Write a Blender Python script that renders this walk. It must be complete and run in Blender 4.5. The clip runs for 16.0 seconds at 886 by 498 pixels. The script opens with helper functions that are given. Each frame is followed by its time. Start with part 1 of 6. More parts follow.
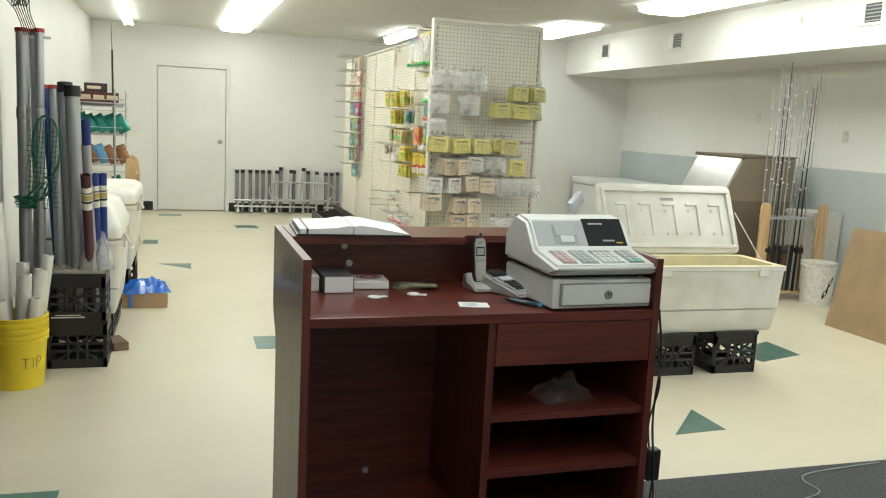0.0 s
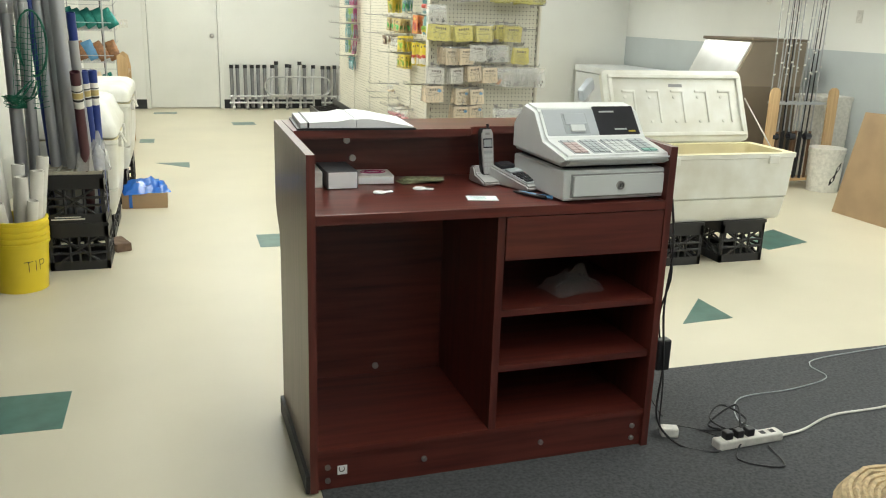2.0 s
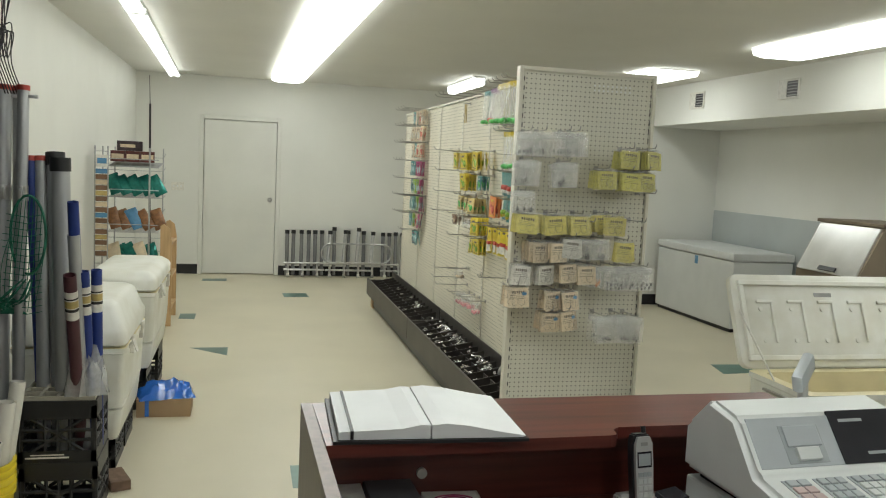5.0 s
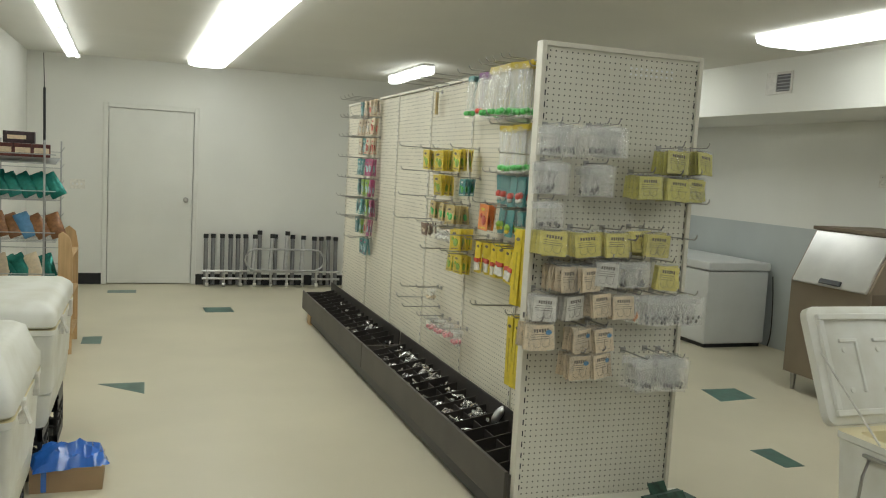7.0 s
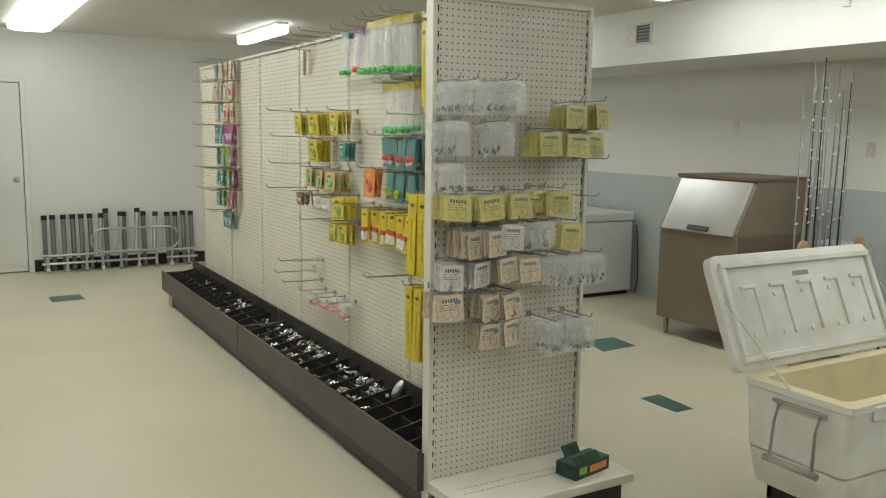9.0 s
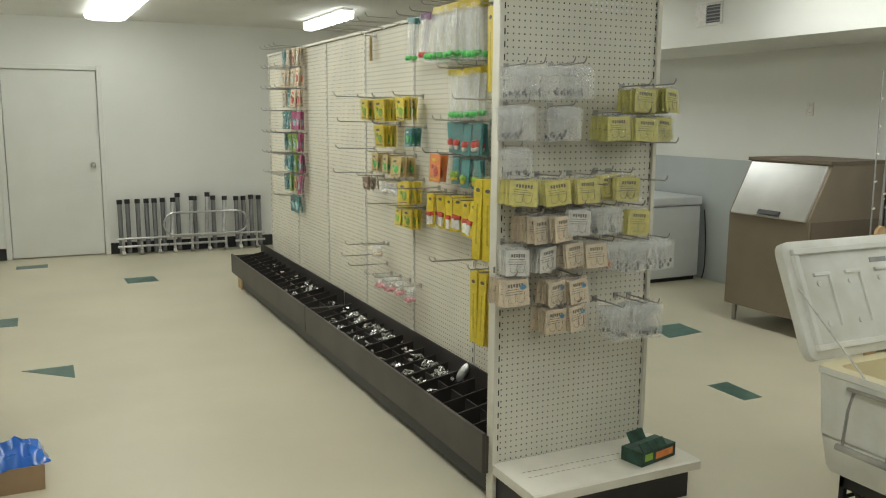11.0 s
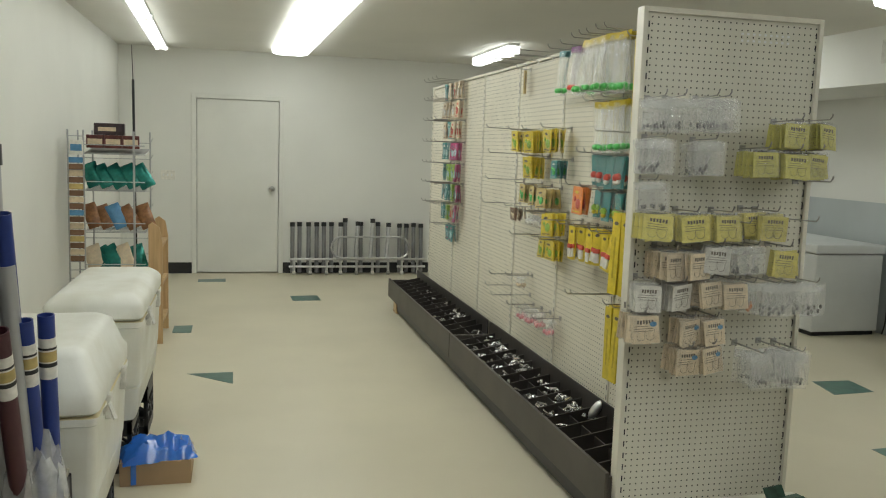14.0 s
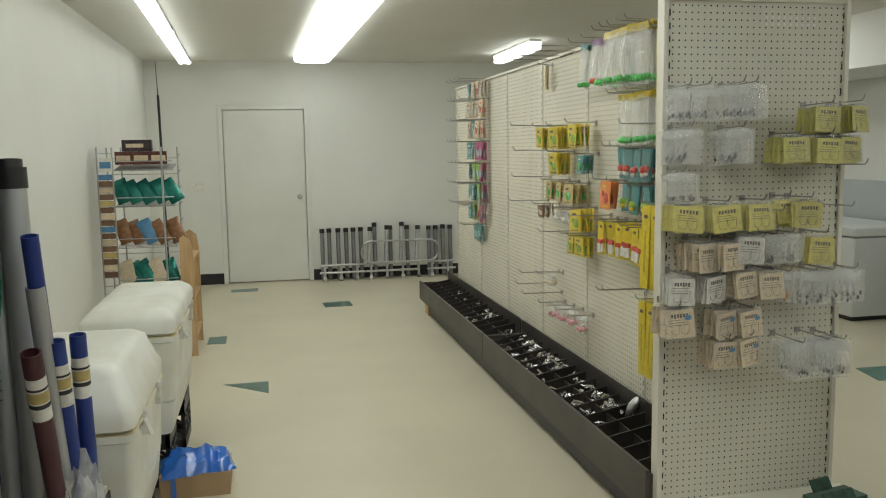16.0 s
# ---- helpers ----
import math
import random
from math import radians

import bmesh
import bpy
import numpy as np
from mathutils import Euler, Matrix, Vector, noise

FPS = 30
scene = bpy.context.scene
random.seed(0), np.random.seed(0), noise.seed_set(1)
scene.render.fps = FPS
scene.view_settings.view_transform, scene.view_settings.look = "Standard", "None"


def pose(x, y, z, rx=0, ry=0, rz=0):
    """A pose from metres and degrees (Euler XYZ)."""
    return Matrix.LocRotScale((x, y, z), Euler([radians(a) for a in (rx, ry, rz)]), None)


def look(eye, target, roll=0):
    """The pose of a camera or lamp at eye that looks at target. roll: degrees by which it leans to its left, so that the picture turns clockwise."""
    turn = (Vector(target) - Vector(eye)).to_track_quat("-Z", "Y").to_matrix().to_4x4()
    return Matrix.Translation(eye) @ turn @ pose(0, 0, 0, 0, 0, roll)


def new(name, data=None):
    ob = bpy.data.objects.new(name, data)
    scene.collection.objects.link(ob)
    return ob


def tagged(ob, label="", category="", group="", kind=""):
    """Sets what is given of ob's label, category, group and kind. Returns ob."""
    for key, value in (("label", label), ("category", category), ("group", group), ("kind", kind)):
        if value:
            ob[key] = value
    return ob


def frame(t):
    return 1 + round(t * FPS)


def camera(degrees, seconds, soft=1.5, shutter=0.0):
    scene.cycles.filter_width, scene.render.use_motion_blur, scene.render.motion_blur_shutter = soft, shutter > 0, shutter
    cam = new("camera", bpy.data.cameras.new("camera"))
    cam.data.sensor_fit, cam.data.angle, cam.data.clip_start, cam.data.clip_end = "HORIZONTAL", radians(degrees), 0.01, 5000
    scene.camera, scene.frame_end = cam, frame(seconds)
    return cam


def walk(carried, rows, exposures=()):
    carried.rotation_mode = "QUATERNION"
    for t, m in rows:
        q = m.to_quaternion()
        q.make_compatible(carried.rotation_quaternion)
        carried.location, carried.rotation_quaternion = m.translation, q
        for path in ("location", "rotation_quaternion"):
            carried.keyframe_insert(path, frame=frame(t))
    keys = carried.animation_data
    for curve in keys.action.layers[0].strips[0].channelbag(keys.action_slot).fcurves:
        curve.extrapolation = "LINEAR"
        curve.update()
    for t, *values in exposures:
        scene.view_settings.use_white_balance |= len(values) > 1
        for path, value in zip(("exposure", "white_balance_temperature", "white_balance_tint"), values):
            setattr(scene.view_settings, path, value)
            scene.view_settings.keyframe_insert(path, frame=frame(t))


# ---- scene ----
cam = camera(55.9, 16.0, soft=1.1)
PATH = [
    (0, (0.478, 0.645, 1.43), (1.07, 2.532, 1.136), 2.9),
    (0.5, (0.473, 0.68, 1.423), (1.107, 2.525, 0.978), 1.4),
    (1, (0.473, 0.7, 1.419), (1.118, 2.528, 0.929), 1.5),
    (1.5, (0.47, 0.71, 1.41), (1.104, 2.535, 0.891), 2.1),
    (2, (0.479, 0.719, 1.413), (1.064, 2.554, 0.872), 1.8),
    (2.5, (0.481, 0.724, 1.413), (1.034, 2.565, 0.86), 1.7),
    (3, (0.49, 0.869, 1.406), (1.0, 2.726, 0.866), 1.6),
    (3.5, (0.466, 1.133, 1.516), (0.865, 3.006, 0.94), 2.0),
    (4, (0.491, 1.237, 1.552), (0.921, 3.162, 1.224), 2.6),
    (4.5, (0.637, 1.53, 1.58), (1.102, 3.465, 1.381), 2.6),
    (4.7, (0.658, 1.655, 1.575), (1.117, 3.593, 1.381), 2.8),
    (6.8, (0.552, 2.775, 1.581), (1.177, 4.663, 1.365), 2.7),
    (7, (0.526, 2.905, 1.583), (1.198, 4.779, 1.388), 3.2),
    (7.5, (0.456, 3.151, 1.588), (1.33, 4.935, 1.357), 3.5),
    (8, (0.469, 3.227, 1.598), (1.409, 4.974, 1.341), 2.8),
    (8.5, (0.465, 3.227, 1.602), (1.45, 4.947, 1.33), 1.8),
    (9, (0.444, 3.198, 1.584), (1.437, 4.913, 1.309), 0.8),
    (9.5, (0.442, 3.179, 1.586), (1.365, 4.929, 1.295), -0.4),
    (10, (0.438, 3.176, 1.584), (1.296, 4.958, 1.286), -0.9),
    (12.3, (0.407, 3.208, 1.597), (1.263, 4.986, 1.272), 2.5),
    (12.5, (0.415, 3.2, 1.588), (1.227, 5.005, 1.298), 2.5),
    (13, (0.468, 3.172, 1.589), (1.157, 5.038, 1.384), 1.6),
    (13.5, (0.534, 3.134, 1.56), (0.979, 5.07, 1.325), 1.9),
    (14, (0.56, 3.11, 1.565), (1.04, 5.037, 1.327), 1.9),
    (14.5, (0.574, 3.099, 1.558), (1.047, 5.028, 1.324), 0.4),
    (15, (0.577, 3.097, 1.557), (1.001, 5.039, 1.329), -0.5),
    (15.5, (0.584, 3.105, 1.563), (1.028, 5.041, 1.327), -0.7),
    (16, (0.579, 3.133, 1.571), (0.987, 5.077, 1.332), -0.9),
]
EXPOSURES = [(0.0, -0.24), (0.5, -0.2), (1.0, -0.12), (1.5, -0.05), (3.0, 0.0), (3.5, -0.1), (4.0, -0.38), (4.5, -0.7), (7.0, -0.98), (9.0, -0.88), (12.5, -0.91), (13.5, -1.0), (16.0, -1.04)]
walk(cam, [(t, look(eye, target, roll)) for t, eye, target, roll in PATH], EXPOSURES)

# ---- world and exposure ----
world = bpy.data.worlds.new("World")
scene.world = world
world.use_nodes = True
world.node_tree.nodes["Background"].inputs[0].default_value = (0.03, 0.035, 0.045, 1)
world.node_tree.nodes["Background"].inputs[1].default_value = 1.0
LAMP = 9.0
rnd = random.Random(7)

# ---- materials ----
def mat(name, col, rough=0.6, metal=0.0, var=0.12, scale=8.0, fine=120.0, bump=0.05, trans=0.0, emit=0.0, stain=None, alpha=1.0, coat=0.0, rand=0.0):
    m = bpy.data.materials.new(name)
    m.use_nodes = True
    nt = m.node_tree
    n, l = nt.nodes, nt.links
    b = n["Principled BSDF"]
    b.inputs["Roughness"].default_value = rough
    b.inputs["Metallic"].default_value = metal
    b.inputs["Transmission Weight"].default_value = trans
    b.inputs["Alpha"].default_value = alpha
    b.inputs["Coat Weight"].default_value = coat
    tc = n.new("ShaderNodeTexCoord")
    big = n.new("ShaderNodeTexNoise")
    big.inputs["Scale"].default_value = scale
    big.inputs["Detail"].default_value = 5
    sm = n.new("ShaderNodeTexNoise")
    sm.inputs["Scale"].default_value = fine
    sm.inputs["Detail"].default_value = 3
    l.new(tc.outputs["Object"], big.inputs["Vector"])
    l.new(tc.outputs["Object"], sm.inputs["Vector"])
    r = n.new("ShaderNodeValToRGB")
    dark = [c * (1 - 2 * var) for c in col] if stain is None else stain
    r.color_ramp.elements[0].color = (*dark, 1)
    r.color_ramp.elements[1].color = (*[min(1, c * (1 + var * 0.5)) for c in col], 1)
    r.color_ramp.elements[0].position = 0.2
    r.color_ramp.elements[1].position = 0.62
    l.new(big.outputs["Fac"], r.inputs["Fac"])
    out = r.outputs["Color"]
    if rand:
        oi = n.new("ShaderNodeObjectInfo")
        hs = n.new("ShaderNodeHueSaturation")
        mr = n.new("ShaderNodeMapRange")
        mr.inputs["To Min"].default_value = 1 - rand
        mr.inputs["To Max"].default_value = 1 + rand
        l.new(oi.outputs["Random"], mr.inputs["Value"])
        l.new(mr.outputs["Result"], hs.inputs["Value"])
        l.new(out, hs.inputs["Color"])
        out = hs.outputs["Color"]
    l.new(out, b.inputs["Base Color"])
    if bump:
        bp = n.new("ShaderNodeBump")
        bp.inputs["Strength"].default_value = bump
        bp.inputs["Distance"].default_value = 0.004
        l.new(sm.outputs["Fac"], bp.inputs["Height"])
        l.new(bp.outputs["Normal"], b.inputs["Normal"])
    if emit:
        b.inputs["Emission Color"].default_value = (0.93, 0.97, 0.93, 1)
        b.inputs["Emission Strength"].default_value = emit
    return m


def peg_mat(name, col, sy, sz, slots=False):
    """Painted hardboard with rows of small dark holes, one inch apart."""
    m = mat(name, col, 0.55, var=0.05, scale=3, bump=0.02)
    n, l = m.node_tree.nodes, m.node_tree.links
    b = n["Principled BSDF"]
    src = b.inputs["Base Color"].links[0].from_socket
    tc = n.new("ShaderNodeTexCoord")
    sx = n.new("ShaderNodeSeparateXYZ")
    l.new(tc.outputs["Object"], sx.inputs[0])

    def wave(sock, pitch):
        a = n.new("ShaderNodeMath")
        a.operation = "PINGPONG"
        a.inputs[1].default_value = pitch / 2
        l.new(sock, a.inputs[0])
        p = n.new("ShaderNodeMath")
        p.operation = "POWER"
        p.inputs[1].default_value = 2
        l.new(a.outputs[0], p.inputs[0])
        return p.outputs[0]
    add = n.new("ShaderNodeMath")
    add.operation = "ADD"
    l.new(wave(sx.outputs[sy], 0.0254), add.inputs[0])
    l.new(wave(sx.outputs[sz], 0.0254), add.inputs[1])
    lt = n.new("ShaderNodeMath")
    lt.operation = "LESS_THAN"
    lt.inputs[1].default_value = 0.0033 ** 2
    l.new(add.outputs[0], lt.inputs[0])
    mx = n.new("ShaderNodeMixRGB")
    mx.inputs["Color2"].default_value = (0.05, 0.045, 0.035, 1)
    l.new(src, mx.inputs["Color1"])
    l.new(lt.outputs[0], mx.inputs["Fac"])
    l.new(mx.outputs[0], b.inputs["Base Color"])
    return m


def wood_mat(name, dark, light, rough=0.4, axis=2, scale=3.0):
    m = mat(name, light, rough, stain=dark, scale=scale, fine=200, bump=0.03, coat=0.15)
    n, l = m.node_tree.nodes, m.node_tree.links
    mp = n.new("ShaderNodeMapping")
    sc = [14.0, 14.0, 14.0]
    sc[axis] = 0.9
    mp.inputs["Scale"].default_value = sc
    tc = [k for k in n if k.type == "TEX_COORD"][0]
    l.new(tc.outputs["Object"], mp.inputs["Vector"])
    for k in n:
        if k.type == "TEX_NOISE" and k.inputs["Scale"].default_value == scale:
            l.new(mp.outputs[0], k.inputs["Vector"])
    return m


WHITE = mat("wall_paint", (0.80, 0.80, 0.755), 0.75, var=0.025, scale=1.3, fine=60, bump=0.06)
CEIL = mat("ceiling_paint", (0.74, 0.73, 0.68), 0.85, var=0.03, scale=1.0, fine=50, bump=0.08)
GREYBAND = mat("grey_wall_paint", (0.52, 0.56, 0.56), 0.6, var=0.04, scale=1.5, fine=60, bump=0.05)
VINYL = mat("vinyl_floor", (0.64, 0.59, 0.45), 0.42, var=0.045, scale=1.1, fine=35, bump=0.015)
GREENTILE = mat("green_vinyl", (0.075, 0.17, 0.14), 0.3, var=0.15, scale=12, bump=0.02, rand=0.15)
CARPET = mat("carpet", (0.075, 0.078, 0.082), 0.95, var=0.3, scale=90, fine=350, bump=0.6)
BASE = mat("black_base", (0.02, 0.02, 0.022), 0.5, var=0.2, bump=0.02)
MAHOG = wood_mat("mahogany_laminate", (0.055, 0.012, 0.009), (0.135, 0.03, 0.021), 0.32, axis=0)
MAHOGV = wood_mat("mahogany_laminate_upright", (0.055, 0.012, 0.009), (0.128, 0.029, 0.021), 0.32, axis=2)
SIDEGREY = wood_mat("brown_side_laminate", (0.10, 0.06, 0.045), (0.16, 0.10, 0.08), 0.4, axis=2)
PEGEND = peg_mat("pegboard_end", (0.72, 0.70, 0.60), 0, 2)
PEGSIDE = peg_mat("pegboard_side", (0.74, 0.70, 0.58), 1, 2)
CREAM = mat("cream_metal", (0.74, 0.71, 0.61), 0.4, var=0.05, bump=0.01)
STEEL = mat("steel", (0.45, 0.44, 0.42), 0.32, 0.9, var=0.15, bump=0.02)
ALU = mat("aluminium", (0.62, 0.62, 0.62), 0.3, 0.85, var=0.1, scale=20, bump=0.03)
DULLALU = mat("dull_aluminium", (0.47, 0.48, 0.49), 0.42, 0.55, var=0.06, scale=4, bump=0.03)
POSTGREY = mat("grey_anodised_post", (0.27, 0.27, 0.275), 0.4, 0.6, var=0.08, scale=6, bump=0.02)
BRUSHED = mat("brushed_steel", (0.72, 0.72, 0.70), 0.28, 0.9, var=0.06, scale=4, fine=300, bump=0.08)
BLACK = mat("black_plastic", (0.018, 0.018, 0.02), 0.4, var=0.2, bump=0.03)
BIN = mat("bin_brown_black", (0.04, 0.034, 0.03), 0.45, var=0.2, scale=5, bump=0.03)
BINFRONT = mat("bin_front_brown", (0.085, 0.075, 0.065), 0.5, var=0.15, scale=3, bump=0.03)
TAN = mat("ice_tan", (0.25, 0.20, 0.145), 0.5, var=0.08, scale=3, bump=0.03)
TANDARK = mat("ice_side", (0.17, 0.13, 0.09), 0.5, var=0.1, scale=3, bump=0.03)
COOLER = mat("cooler_white", (0.80, 0.80, 0.74), 0.45, var=0.05, scale=5, fine=90, bump=0.06, stain=(0.66, 0.64, 0.54))
CREAMIN = mat("cooler_cream", (0.74, 0.66, 0.42), 0.5, var=0.06, scale=6)
FREEZER = mat("freezer_white", (0.72, 0.74, 0.74), 0.4, var=0.03, scale=4)
LAMPLENS = mat("lamp_lens", (0.9, 0.9, 0.88), 0.4, var=0.0, bump=0, emit=LAMP)
TUBELENS = mat("lamp_tube_glass", (0.9, 0.9, 0.88), 0.4, var=0.0, bump=0, emit=LAMP * 0.8)
WIDELENS = mat("lamp_lens_wide", (0.9, 0.9, 0.88), 0.4, var=0.0, bump=0, emit=LAMP * 1.12)
LAMPBODY = mat("lamp_body", (0.78, 0.78, 0.75), 0.5, var=0.03)
YELLOW = mat("yellow_plastic", (0.78, 0.60, 0.03), 0.4, var=0.07, scale=6, bump=0.02)
PVC = mat("pvc_white", (0.72, 0.70, 0.64), 0.4, var=0.08, scale=5, bump=0.02, rand=0.06)
BLUEPVC = mat("blue_tube", (0.02, 0.045, 0.22), 0.4, var=0.12)
MAROON = mat("maroon_tube", (0.075, 0.022, 0.03), 0.4, var=0.12)
REDCAP = mat("red_cap", (0.45, 0.06, 0.04), 0.5)
CARD = mat("cardboard", (0.42, 0.29, 0.17), 0.85, var=0.08, scale=5, fine=150, bump=0.08)
BLUEBAG = mat("blue_plastic_bag", (0.03, 0.17, 0.66), 0.14, var=0.15, scale=9, bump=0.15, coat=0.6)
REGW = mat("register_grey_white", (0.70, 0.72, 0.70), 0.4, var=0.03, scale=8, bump=0.02)
REGD = mat("register_dark", (0.03, 0.03, 0.035), 0.2, var=0.1, bump=0)
KEYW = mat("key_white", (0.62, 0.64, 0.62), 0.45, bump=0)
KEYG = mat("key_grey", (0.40, 0.43, 0.44), 0.45, bump=0)
KEYR = mat("key_red", (0.50, 0.38, 0.36), 0.45, bump=0)
KEYT = mat("key_teal", (0.20, 0.42, 0.36), 0.45, bump=0)
SILVER = mat("silver_plastic", (0.55, 0.55, 0.54), 0.35, 0.4, var=0.06)
SILVERBLUE = mat("register_silver_blue", (0.50, 0.53, 0.55), 0.35, 0.2, var=0.03, scale=8, bump=0.01)
PAPER = mat("paper", (0.82, 0.83, 0.83), 0.8, var=0.03, bump=0.02)
GREYBOX = mat("grey_box", (0.33, 0.33, 0.32), 0.6)
CHARCOAL = mat("charcoal_card", (0.09, 0.09, 0.095), 0.55, var=0.1, bump=0.02)
MONEY = mat("banknote", (0.30, 0.31, 0.18), 0.8, var=0.3, scale=60)
CLEAR = mat("clear_plastic_bag", (0.45, 0.45, 0.44), 0.1, var=0.15, scale=40, fine=60, bump=0.5, alpha=0.14)
CLEARW = mat("hazy_plastic_bag", (0.86, 0.86, 0.83), 0.2, var=0.1, scale=45, fine=60, bump=0.6, alpha=0.34)
FILM = mat("clear_film", (0.88, 0.88, 0.85), 0.13, var=0.08, scale=45, fine=60, bump=0.4, alpha=0.26)
GLOSSFILM = mat("thin_clear_film", (0.8, 0.8, 0.78), 0.1, var=0.08, scale=45, fine=60, bump=0.4, alpha=0.08)
WICKER = mat("wicker", (0.55, 0.42, 0.24), 0.7, var=0.25, scale=60, fine=200, bump=0.5)
PINE = wood_mat("pine", (0.45, 0.28, 0.13), (0.62, 0.42, 0.22), 0.5, axis=2)
NETG = mat("green_net", (0.02, 0.18, 0.11), 0.7, var=0.3, scale=30)
GLASS = mat("dark_glass", (0.022, 0.026, 0.026), 0.06, var=0.3, scale=3, bump=0, trans=0.0)
GLASS.node_tree.nodes["Principled BSDF"].inputs["Specular IOR Level"].default_value = 0.25
FRAMEB = mat("storefront_frame", (0.018, 0.016, 0.035), 0.4, var=0.15)
LETTER = mat("white_letter", (0.55, 0.56, 0.55), 0.6, bump=0)
DOORP = mat("door_paint", (0.78, 0.78, 0.73), 0.5, var=0.03, scale=2, bump=0.03)
BRICK = mat("brick_brown", (0.20, 0.13, 0.09), 0.9, var=0.2, scale=30, bump=0.3)
OUTDARK = mat("outside_backdrop", (0.10, 0.10, 0.10), 0.9, var=0.2, scale=1)
INK = mat("ink", (0.03, 0.03, 0.03), 0.6, bump=0)
PRINT = mat("faded_print", (0.13, 0.11, 0.085), 0.6, bump=0)
C = {}


def colour(key, col, rough=0.35):
    if key not in C:
        C[key] = mat("pack_" + key, col, rough, var=0.12, scale=35, fine=60, bump=0.12, rand=0.12)
    return C[key]


PY = colour("yellow", (0.72, 0.56, 0.04))
PYD = colour("dark_yellow", (0.50, 0.38, 0.02))
PG = colour("green", (0.10, 0.52, 0.12))
PBG = colour("lime", (0.30, 0.50, 0.06))
PT = colour("teal", (0.06, 0.25, 0.24))
PTL = colour("sky", (0.40, 0.60, 0.62))
PR = colour("red", (0.62, 0.09, 0.06))
PO = colour("orange", (0.80, 0.26, 0.06))
PP = colour("pink", (0.75, 0.32, 0.34))
PM = colour("magenta", (0.42, 0.05, 0.16))
PW = colour("white", (0.74, 0.72, 0.66))
PTAN = colour("tan", (0.70, 0.58, 0.41))
PLY = colour("pale_yellow", (0.73, 0.65, 0.19))
POL = colour("olive", (0.58, 0.54, 0.14))
PB = colour("brown", (0.20, 0.11, 0.06))
PBL = colour("blue", (0.10, 0.28, 0.50))
PPU = colour("violet", (0.20, 0.08, 0.20))
PYL = colour("gold", (0.55, 0.42, 0.16))
FOILG = mat("teal_foil", (0.02, 0.22, 0.18), 0.22, 0.5, var=0.3, scale=30, bump=0.3)
FOILO = mat("orange_foil", (0.30, 0.14, 0.06), 0.3, 0.2, var=0.35, scale=30, bump=0.3)


# ---- mesh helpers ----
def bx(bm, x0, x1, y0, y1, z0, z1, bev=0.0, mi=0):
    old = set(bm.faces)
    r = bmesh.ops.create_cube(bm, size=1)
    vs = r["verts"]
    for v in vs:
        v.co = Vector(((x0 + x1) / 2 + v.co.x * (x1 - x0), (y0 + y1) / 2 + v.co.y * (y1 - y0), (z0 + z1) / 2 + v.co.z * (z1 - z0)))
    if bev:
        es = list({e for v in vs for e in v.link_edges})
        bmesh.ops.bevel(bm, geom=es, offset=bev, segments=2, affect="EDGES", profile=0.5)
    if mi:
        for f in bm.faces:
            if f not in old:
                f.material_index = mi


def cyl(bm, p, q, r, r2=None, seg=12, mi=0, cap=True):
    p, q = Vector(p), Vector(q)
    d = q - p
    m = Matrix.Translation((p + q) / 2) @ d.to_track_quat("Z", "Y").to_matrix().to_4x4()
    g = bmesh.ops.create_cone(bm, cap_ends=cap, segments=seg, radius1=r, radius2=r if r2 is None else r2, depth=d.length, matrix=m)
    for v in g["verts"]:
        for f in v.link_faces:
            f.material_index = mi
    return g["verts"]


def lathe(bm, prof, seg=28, c=(0, 0), mi=0):
    """Turns a profile of (radius, height) round the upright line through c."""
    rings = []
    for r, z in prof:
        rings.append([bm.verts.new((c[0] + r * math.cos(2 * math.pi * k / seg), c[1] + r * math.sin(2 * math.pi * k / seg), z)) for k in range(seg)])
    for a, b in zip(rings, rings[1:]):
        for k in range(seg):
            f = bm.faces.new((a[k], a[(k + 1) % seg], b[(k + 1) % seg], b[k]))
            f.material_index = mi


def prism(bm, pts, axis, a, b, mi=0):
    """Extrudes an outline along an axis: 0 gives (y, z) points, 1 gives (x, z), 2 gives (x, y)."""
    def place(p, t):
        return [(t, p[0], p[1]), (p[0], t, p[1]), (p[0], p[1], t)][axis]
    A = [bm.verts.new(place(p, a)) for p in pts]
    B = [bm.verts.new(place(p, b)) for p in pts]
    fs = [bm.faces.new(A), bm.faces.new(B[::-1])]
    for k in range(len(pts)):
        j = (k + 1) % len(pts)
        fs.append(bm.faces.new((A[k], A[j], B[j], B[k])))
    for f in fs:
        f.material_index = mi
    bmesh.ops.recalc_face_normals(bm, faces=fs)
    return A + B


def tube(bm, pts, r, seg=6, mi=0):
    """A bent wire through the points."""
    pts = [Vector(p) for p in pts]
    rings = []
    for k, p in enumerate(pts):
        d = (pts[min(k + 1, len(pts) - 1)] - pts[max(k - 1, 0)]).normalized()
        u = d.cross(Vector((0.31, 0.17, 0.93))).normalized()
        w = d.cross(u)
        rings.append([bm.verts.new(p + r * (math.cos(2 * math.pi * j / seg) * u + math.sin(2 * math.pi * j / seg) * w)) for j in range(seg)])
    for a, b in zip(rings, rings[1:]):
        for j in range(seg):
            f = bm.faces.new((a[j], a[(j + 1) % seg], b[(j + 1) % seg], b[j]))
            f.material_index = mi
    for e in (rings[0], rings[-1][::-1]):
        bm.faces.new(e[::-1]).material_index = mi


